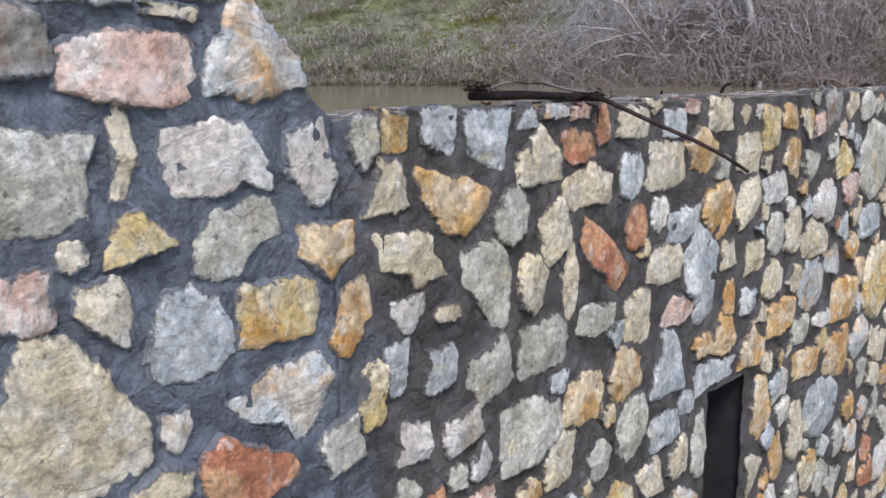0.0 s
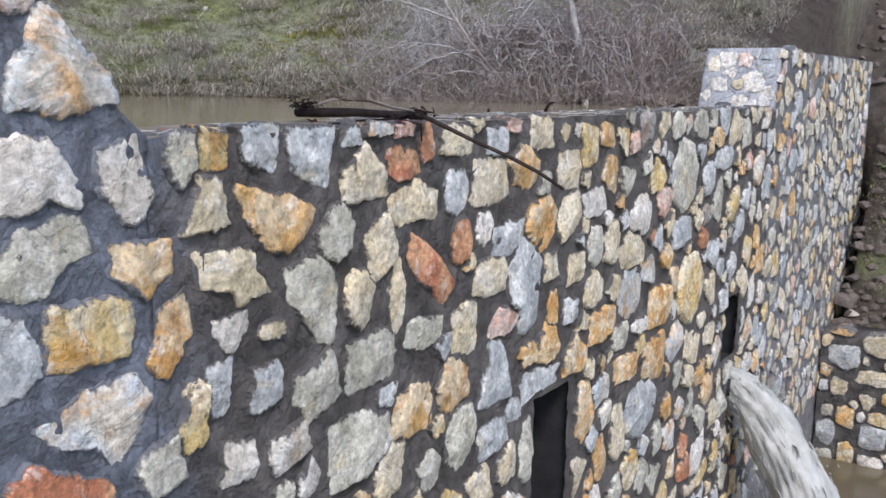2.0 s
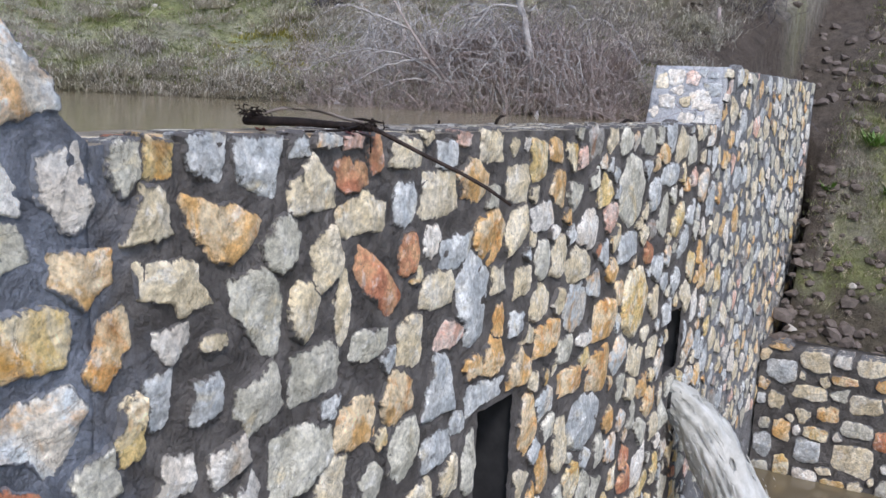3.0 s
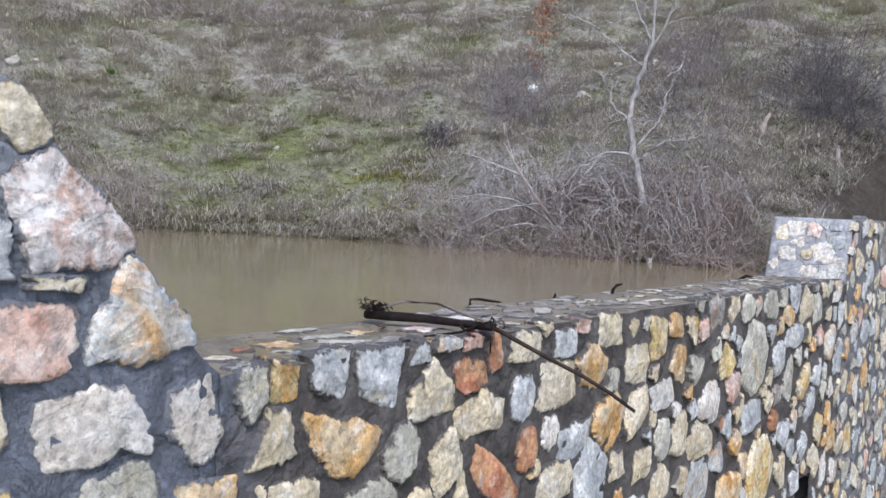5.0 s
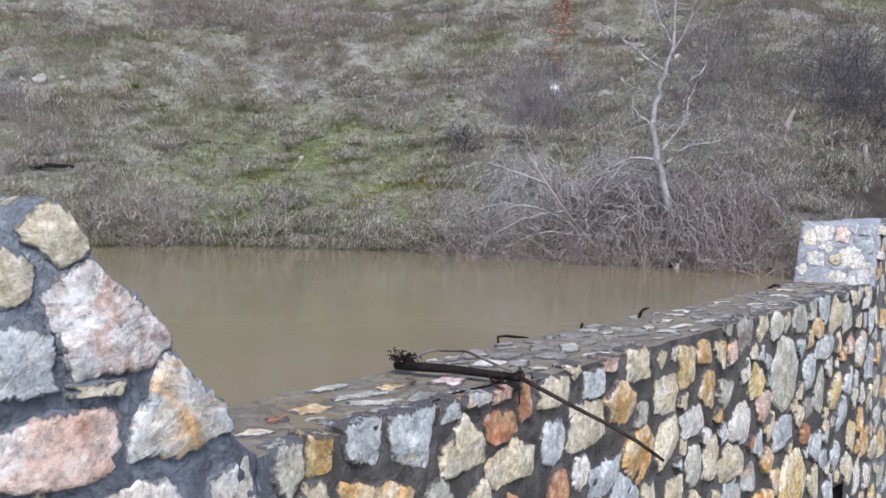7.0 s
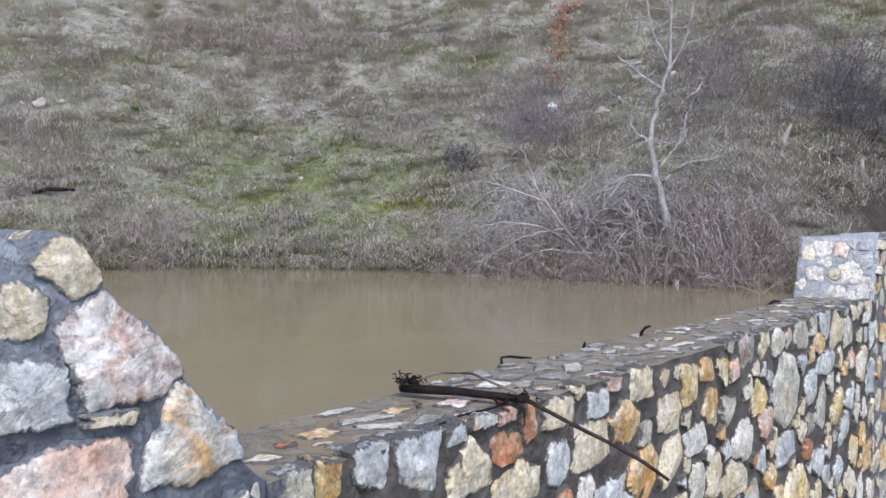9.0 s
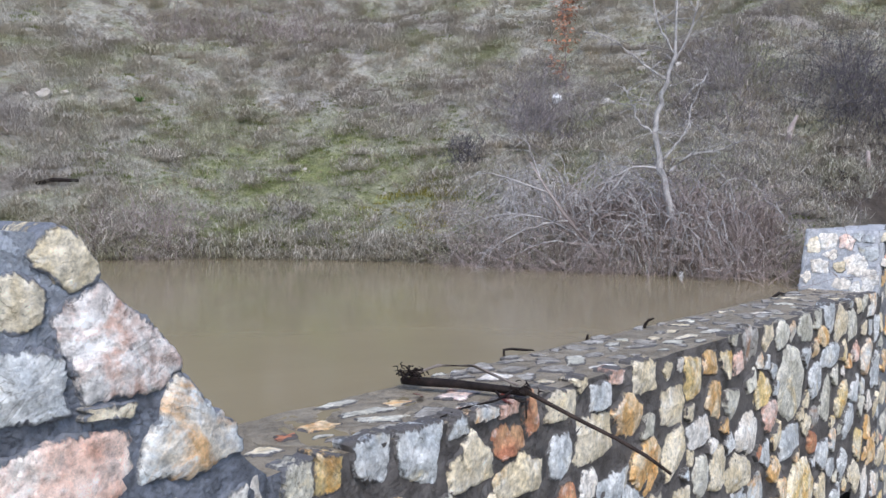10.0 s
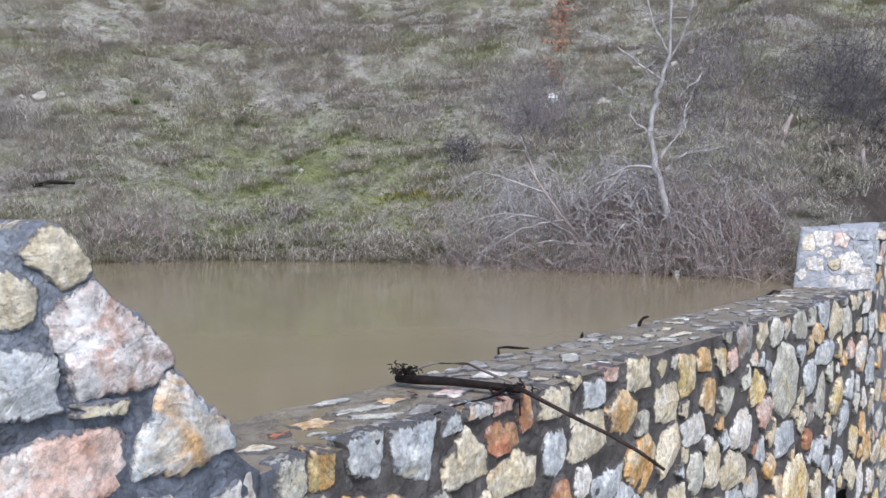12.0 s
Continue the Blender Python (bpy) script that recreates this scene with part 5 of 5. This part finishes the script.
def bare_tree():
    e = empty("bare_tree", "leafless pale-barked young tree on the lake shore", "tree", at=(6.86, 2.12, 0.1))
    o = Vector((6.86, 2.12, 0.1))
    rng = random.Random(5)

    def rel(*pts):
        return [Vector(p) - o for p in pts]
    trunk = rel((6.87, 2.1, 0.0), (6.85, 2.14, 0.4), (6.82, 2.2, 0.8), (6.80, 2.26, 1.07), (6.77, 2.33, 1.44), (6.79, 2.28, 1.72), (6.83, 2.19, 2.05), (6.85, 2.15, 2.55), (6.86, 2.13, 3.1), (6.9, 2.1, 3.7))
    V, F = [], []
    knots = [q + Vector((rng.gauss(0, 0.012), rng.gauss(0, 0.012), 0)) for q in curve_through(trunk, 3)]
    tube(V, F, knots, list(np.interp(np.linspace(0, 9, len(knots)), range(10), [0.046, 0.041, 0.037, 0.033, 0.027, 0.025, 0.020, 0.0125, 0.008, 0.004])), 9)
    for v in V:
        v += Vector((fbm(v.x * 9, v.y * 9, v.z * 9), fbm(v.y * 9, v.z * 9, 3.0), 0)) * 0.010
    mesh_object("trunk", V, F, PALE_BARK, e, smooth=True)
    limbs = [
        rel((6.80, 2.26, 1.08), (6.66, 2.57, 1.06), (6.53, 2.84, 0.80), (6.49, 2.92, 0.63)),
        rel((6.82, 2.21, 1.01), (6.92, 1.99, 1.21), (7.02, 1.79, 1.24), (7.1, 1.62, 1.30)),
        rel((6.80, 2.25, 1.15), (6.86, 2.12, 1.33), (6.90, 2.05, 1.45), (6.92, 1.99, 1.71), (6.98, 1.9, 1.95)),
        rel((6.82, 2.21, 1.94), (6.69, 2.49, 2.17), (6.57, 2.75, 2.40), (6.45, 3.01, 2.48)),
        rel((6.66, 2.56, 1.07), (6.56, 2.76, 0.74), (6.47, 2.97, 0.48)),
        rel((6.84, 2.17, 2.22), (6.78, 2.30, 2.50), (6.75, 2.36, 2.78), (6.7, 2.4, 3.2)),
        rel((6.84, 2.18, 2.11), (6.91, 2.03, 2.44), (6.94, 1.96, 2.77), (7.0, 1.9, 3.2)),
        rel((6.77, 2.33, 1.41), (6.70, 2.48, 1.55), (6.67, 2.53, 1.72), (6.6, 2.6, 1.9)),
    ]
    W, G = [], []
    for pts in limbs:
        V, F = [], []
        pts = [p + Vector((rng.gauss(0, 0.006), rng.gauss(0, 0.006), rng.gauss(0, 0.006))) for p in curve_through(pts)]
        n = len(pts)
        tube(V, F, pts, [0.0135 - 0.0095 * i / (n - 1) for i in range(n)], 6)
        for _ in range(14):
            q = rng.randrange(1, n)
            side = twig_run(W, G, rng, pts[q], (rng.gauss(0, 1), rng.gauss(0, 1), rng.uniform(-0.3, 1.0)), rng.uniform(0.2, 0.6), 0.006, 0.25, 5, 4)
            for _ in range(3):
                twig_run(W, G, rng, rng.choice(side[1:]), (rng.gauss(0, 1), rng.gauss(0, 1), rng.uniform(-0.2, 1.0)), rng.uniform(0.08, 0.25), 0.0035, 0.3, 3, 3)
        mesh_object("limb", V, F, PALE_BARK, e, smooth=True)
    tagged(mesh_object("twig_mass", W, G, PALE_BARK, e), kind="stuff")


def leaning_snag():
    e = empty("fallen_branch", "dead grey branch leaning out of the shore thicket", "branch", at=(6.7, 2.76, 0.0))
    o = Vector((6.7, 2.76, 0.0))
    rng = random.Random(6)

    def rel(*pts):
        return [Vector(p) - o for p in pts]
    V, F = [], []
    tube(V, F, rel((6.70, 2.76, 0.0), (6.60, 2.94, 0.24), (6.47, 3.18, 0.56), (6.37, 3.36, 0.85), (6.28, 3.52, 1.15)), [0.026, 0.022, 0.017, 0.011, 0.006], 7)
    mesh_object("stem", V, F, TWIG, e, smooth=True)
    W, G = [], []
    for pts in (rel((6.47, 3.17, 0.53), (6.27, 3.54, 0.43), (6.10, 3.85, 0.22), (6.0, 4.03, 0.0)), rel((6.40, 3.31, 0.8), (6.18, 3.70, 0.97), (6.04, 3.97, 1.02), (5.95, 4.2, 0.9)),
                rel((6.34, 3.42, 0.94), (6.30, 3.50, 1.21), (6.25, 3.58, 1.44)), rel((6.56, 3.02, 0.33), (6.33, 3.43, 0.56), (6.07, 3.91, 0.55), (5.84, 4.33, 0.32)),
                rel((6.60, 2.94, 0.24), (6.3, 3.3, 0.30), (6.1, 3.7, 0.12))):
        V, F = [], []
        pts = [p + Vector((rng.gauss(0, 0.006), rng.gauss(0, 0.006), rng.gauss(0, 0.006))) for p in curve_through(pts)]
        n = len(pts)
        tube(V, F, pts, [0.012 - 0.008 * i / (n - 1) for i in range(n)], 5)
        for _ in range(11):
            q = rng.randrange(1, n)
            p = pts[q - 1].lerp(pts[q], rng.random())
            twig_run(W, G, rng, p, (rng.gauss(-0.3, 1), rng.gauss(0.4, 1), rng.uniform(-0.5, 0.8)), rng.uniform(0.15, 0.45), 0.005, 0.25, 4, 4)
        mesh_object("side_branch", V, F, PALE_BARK, e, smooth=True)
    tagged(mesh_object("twig_mass", W, G, PALE_BARK, e), kind="stuff")


def rust_sapling():
    rng = random.Random(7)
    o = Vector((10.83, 5.86, ground_height(10.83, 5.86)))
    e = empty("oak_sapling", "small sapling holding rust-brown dead leaves", "sapling", at=o)
    V, F = [], []
    tips = []
    pts = twig_run(V, F, rng, (0, 0, -0.05), (0, 0.05, 1), 1.5, 0.014, 0.06, 6, 5)
    for _ in range(16):
        tips += twig_run(V, F, rng, rng.choice(pts[1:]), (rng.gauss(0, 0.9), rng.gauss(0, 0.9), 0.7), rng.uniform(0.25, 0.65), 0.006, 0.2, 4, 4)[1:]
    mesh_object("stem", V, F, TWIG, e)
    V, F = [], []
    for p in tips + pts[3:]:
        for _ in range(6):
            c = p + Vector((rng.gauss(0, 0.06), rng.gauss(0, 0.06), rng.gauss(-0.02, 0.05)))
            a = Vector((rng.gauss(0, 1), rng.gauss(0, 1), rng.gauss(-0.6, 0.7))).normalized() * rng.uniform(0.05, 0.09)
            w = a.orthogonal().normalized() * rng.uniform(0.016, 0.03)
            b = len(V)
            V += [c, c + a * 0.5 + w, c + a, c + a * 0.5 - w]
            F.append((b, b + 1, b + 2, b + 3))
    mesh_object("leaves", V, F, RUST_LEAF, e, "dead rust-brown leaves")


def rock(name, label, at, size, mat, rng, category="rock", group="", squash=(1, 1, 0.7), detail=2):
    bm = bmesh.new()
    bmesh.ops.create_icosphere(bm, subdivisions=detail, radius=1)
    k = rng.uniform(0, 99)
    for v in bm.verts:
        p = v.co.copy()
        s = 1 + 0.35 * fbm(p.x * 1.1 + k, p.y * 1.1, p.z * 1.1, 2) + rng.uniform(-0.16, 0.16)
        for n in ((0.7, 0.3, 0.6), (-0.6, 0.5, 0.5), (0.1, -0.8, 0.5), (-0.3, -0.2, 0.9)):
            q = Vector(n).normalized()
            over = p.dot(q) - 0.72
            if over > 0:
                p -= q * over * 0.9
        v.co = Vector((p.x * squash[0], p.y * squash[1], p.z * squash[2])) * s * size
    me = bpy.data.meshes.new(name)
    bm.to_mesh(me)
    bm.free()
    me.materials.append(mat)
    ob = new(name, me)
    ob.matrix_world = Matrix.Translation(at) @ Euler((rng.uniform(-0.3, 0.3), rng.uniform(-0.3, 0.3), rng.uniform(0, 6))).to_matrix().to_4x4()
    return tagged(ob, label, category, group)


def loose_rocks():
    rng = random.Random(13)
    # rubble on the cut bank beside the far wing
    for _ in range(125):
        e = abs(rng.gauss(0.0, 0.35))
        y = -abs(rng.gauss(0, 1.0)) - 0.08
        x = 9.2 - 0.22 * y + e
        s = rng.uniform(0.025, 0.09) * (1.8 if rng.random() < 0.15 else 1)
        rock("rock", "angular brown or pale rock lying on the cut bank", (x, y, ground_height(x, y) + 0.05 * s), s, PALE_ROCK if rng.random() < 0.1 else ROCK, rng, "rock", "rubble on the bank", detail=1)
    for _ in range(45):
        x, y = rng.uniform(9.7, 10.5), -0.08 - abs(rng.gauss(0, 0.6))
        s = rng.uniform(0.03, 0.10)
        rock("rock", "angular brown rock lying on the cut bank", (x, y, ground_height(x, y) + 0.15 * s), s, ROCK, rng, "rock", "rubble on the bank", detail=1)
    for _ in range(75):
        x, y = rng.uniform(11.0, 13.4), rng.uniform(-1.5, 0.9)
        s = rng.uniform(0.04, 0.13)
        rock("rock", "dark brown rock on the earth track", (x, y, ground_height(x, y) + 0.2 * s), s, ROCK, rng, "rock", "rocks on the track", detail=1)
    for x, y, s, mat in ((10.39, 4.89, 0.11, PALE_ROCK), (5.52, 12.19, 0.13, PALE_ROCK), (5.75, 12.0, 0.07, PALE_ROCK), (5.3, 12.35, 0.06, PALE_ROCK), (11.6, 4.2, 0.1, PALE_ROCK), (11.9, 3.9, 0.12, PALE_ROCK)):
        rock("rock", "pale limestone rock half sunk in the turf", (x, y, ground_height(x, y) + 0.3 * s), s, mat, rng, "rock", "rocks on the hill")
    for _ in range(45):
        x, y = rng.uniform(3, 14), rng.uniform(2, 15)
        if 0.5 < shore_distance(x, y) < 9:
            s = rng.uniform(0.02, 0.045)
            rock("rock", "small pale stone in the turf", (x, y, ground_height(x, y) + 0.3 * s), s, PALE_ROCK, rng, "rock", "pebbles on the hill", detail=1)
    for _ in range(14):
        x, y = rng.gauss(12.1, 0.35), rng.gauss(4.3, 0.5)
        s = rng.uniform(0.03, 0.09)
        rock("rock", "pale limestone rock half sunk in the turf", (x, y, ground_height(x, y) + 0.3 * s), s, PALE_ROCK, rng, "rock", "rocks on the hill", detail=1)
    bag = rock("litter", "crumpled white plastic bag lying in the grass", (10.17, 5.63, ground_height(10.17, 5.63) + 0.16), 0.085, PLASTIC, rng, "litter", squash=(0.9, 0.9, 1.1))
    rock("litter", "crumpled pale litter floating at the shore", (6.64, 1.95, 0.01), 0.032, PLASTIC, rng, "litter", squash=(0.7, 0.7, 1.3))
    V, F = [], []
    tube(V, F, [(9.57, 1.94, ground_height(9.57, 1.94) - 0.05), (9.6, 1.92, ground_height(9.57, 1.94) + 0.2), (9.66, 1.86, ground_height(9.57, 1.94) + 0.36)], [0.04, 0.036, 0.015], 8)
    tagged(mesh_object("stump", V, F, TWIG, smooth=True), "weathered grey stump on the hillside", "stump")
    V, F = [], []
    tube(V, F, [(7.12, 1.42, 0.0), (7.2, 1.55, 0.16), (7.3, 1.7, 0.30)], [0.02, 0.02, 0.012], 6)
    tagged(mesh_object("stick", V, F, PALE_BARK, smooth=True), "pale dead stick on the shore", "stick")
    V, F = [], []
    tube(V, F, [(4.2, 9.95, 0.93), (4.35, 9.8, 0.98), (4.6, 9.6, 0.97)], [0.02, 0.03, 0.02], 6)
    tagged(mesh_object("stick", V, F, WET_BARK, smooth=True), "dark stick lying in the turf", "stick")
    V, F = [], []
    g = ground_height(9.24, 0.9)
    tube(V, F, [(9.24, 0.9, g - 0.1), (9.25, 0.92, g + 0.15), (9.27, 0.93, g + 0.28)], [0.03, 0.028, 0.02], 6)
    tagged(mesh_object("stake", V, F, TWIG, smooth=True), "short pale wooden stake on the earth bank", "stake")


def arching_canes(rng):
    """Pale bramble canes that rise from the shore thicket, bow over and hang towards the water."""
    e = empty("bramble", "pale arching bramble canes bowing over the shore thicket", "bramble", at=(6.8, 3.0, 0.0))
    W, G = [], []
    V, F = [], []
    for _ in range(120):
        x, y = rng.uniform(6.55, 7.3), rng.uniform(1.5, 4.3)
        z = max(ground_height(x, y), 0.0)
        side = rng.choice((1, 1, -1)) * rng.uniform(0.3, 1.15)
        h, out = rng.uniform(0.3, 0.8), rng.uniform(0.4, 1.1)
        dx = -rng.uniform(0.05, 0.35)
        p = [Vector((x, y, z)), Vector((x + 0.3 * dx, y + 0.2 * side * out, z + 0.75 * h)), Vector((x + 0.6 * dx, y + 0.55 * side * out, z + h)),
             Vector((x + dx, y + side * out, z + 0.55 * h)), Vector((x + 1.2 * dx, y + 1.15 * side * out, max(z + 0.15 * h, 0.03)))]
        p = [q - Vector((6.8, 3.0, 0.0)) + Vector((rng.gauss(0, 0.012), rng.gauss(0, 0.012), rng.gauss(0, 0.012))) for q in curve_through(p)]
        n = len(p)
        tube(V, F, p, [0.0068 - 0.0048 * i / (n - 1) for i in range(n)], 4)
        for _ in range(5):
            twig_run(W, G, rng, rng.choice(p[n // 3:]), (rng.gauss(-0.2, 1), rng.gauss(0, 1), rng.uniform(-0.6, 0.8)), rng.uniform(0.1, 0.35), 0.0035, 0.3, 3)
    tagged(mesh_object("cane_mass", V, F, PALE_BARK, e), kind="stuff")
    tagged(mesh_object("twig_mass", W, G, PALE_BARK, e), kind="stuff")


def thickets():
    rng = random.Random(31)
    shore = [(6.75 + 0.25 * math.sin(7 * i), 1.15 + 3.9 * i, 1.0) for i in np.linspace(0, 1, 40)]
    low = [(x - 0.2, y, 0.8) for x, y, s in shore if y > 2.4]
    shrub("dense leafless reddish-grey thicket along the shore", [(x, y, 1.0) for x, y, s in shore if y < 3.4], TWIG, rng, 0.8, 620, 0.26, 0.0036, 4)
    shrub("pale arching canes over the shore thicket", [(x, y, 1.0) for x, y, s in shore if y < 4.9], TWIG, rng, 1.0, 110, 0.28, 0.0045, 5)
    arching_canes(rng)
    shrub("low tangle of grey stems at the waterline", low, TWIG, rng, 0.5, 420, 0.22, 0.0036)
    shrub("leafless grey thicket behind the shore tree", [(7.7, 2.2, 1), (7.9, 3.0, 1), (7.6, 1.6, 1), (8.2, 2.4, 1), (8.3, 1.7, 1)], TWIG_MAUVE, rng, 0.6, 420, 0.35, 0.0036)
    shrub("mauve-grey leafless bush on the hillside", [(9.3, 5.3, 1), (9.6, 5.6, 1), (10.1, 5.85, 1), (9.2, 5.15, 0.7)], TWIG_MAUVE, rng, 1.0, 300, 0.34, 0.0042, 4)
    shrub("dark leafless bush on the upper slope", [(10.5, 1.3, 1), (10.9, 1.5, 1.1), (11.4, 1.5, 1.2)], TWIG_DARK, rng, 1.0, 420, 0.42, 0.0045, 4)
    shrub("small dark bush with bramble canes", [(8.33, 5.92, 1), (8.5, 6.1, 0.8)], TWIG_DARK, rng, 0.35, 170, 0.13, 0.006)
    shrub("low grey bush at the water's edge", [(4.58, 8.13, 1), (4.9, 8.0, 0.9), (4.3, 8.35, 0.9)], TWIG, rng, 0.5, 260, 0.2, 0.006)
    shrub("grey brushwood high on the slope", [(9.84, 13.11, 1), (10.4, 12.4, 1), (9.0, 13.6, 1), (11.0, 11.8, 1)], TWIG, rng, 0.7, 420, 0.5, 0.006)
    shrub("grey brushwood on the upper slope", [(10.9, 3.2, 1), (11.4, 3.6, 1), (10.4, 2.9, 1), (10.2, 3.5, 0.8), (9.7, 2.8, 0.8)], TWIG_MAUVE, rng, 0.75, 460, 0.42, 0.0048)
    for x, y, s in ((6.61, 11.25, 0.6), (10.75, -0.75, 1.1), (10.35, -0.35, 0.7), (10.5, -1.0, 0.8)):
        V, F = [], []
        z = ground_height(x, y)
        for _ in range(60):
            a, l = rng.uniform(0, 6.283), rng.uniform(0.05, 0.16) * s
            c = Vector((x + rng.gauss(0, 0.05 * s), y + rng.gauss(0, 0.05 * s), z))
            d = Vector((math.cos(a), math.sin(a), rng.uniform(0.4, 1.4))) * l
            w = Vector((-math.sin(a), math.cos(a), 0)) * 0.018 * s
            b = len(V)
            V += [c, c + d * 0.55 + w, c + d, c + d * 0.55 - w]
            F.append((b, b + 1, b + 2, b + 3))
        tagged(mesh_object("weed", V, F, LEAF_GREEN), "fresh green leafy weed on bare ground", "weed", "green weeds")


outlet_jet()
driftwood()
bare_tree()
leaning_snag()
rust_sapling()
loose_rocks()
thickets()
hill_grass()
build_dam()
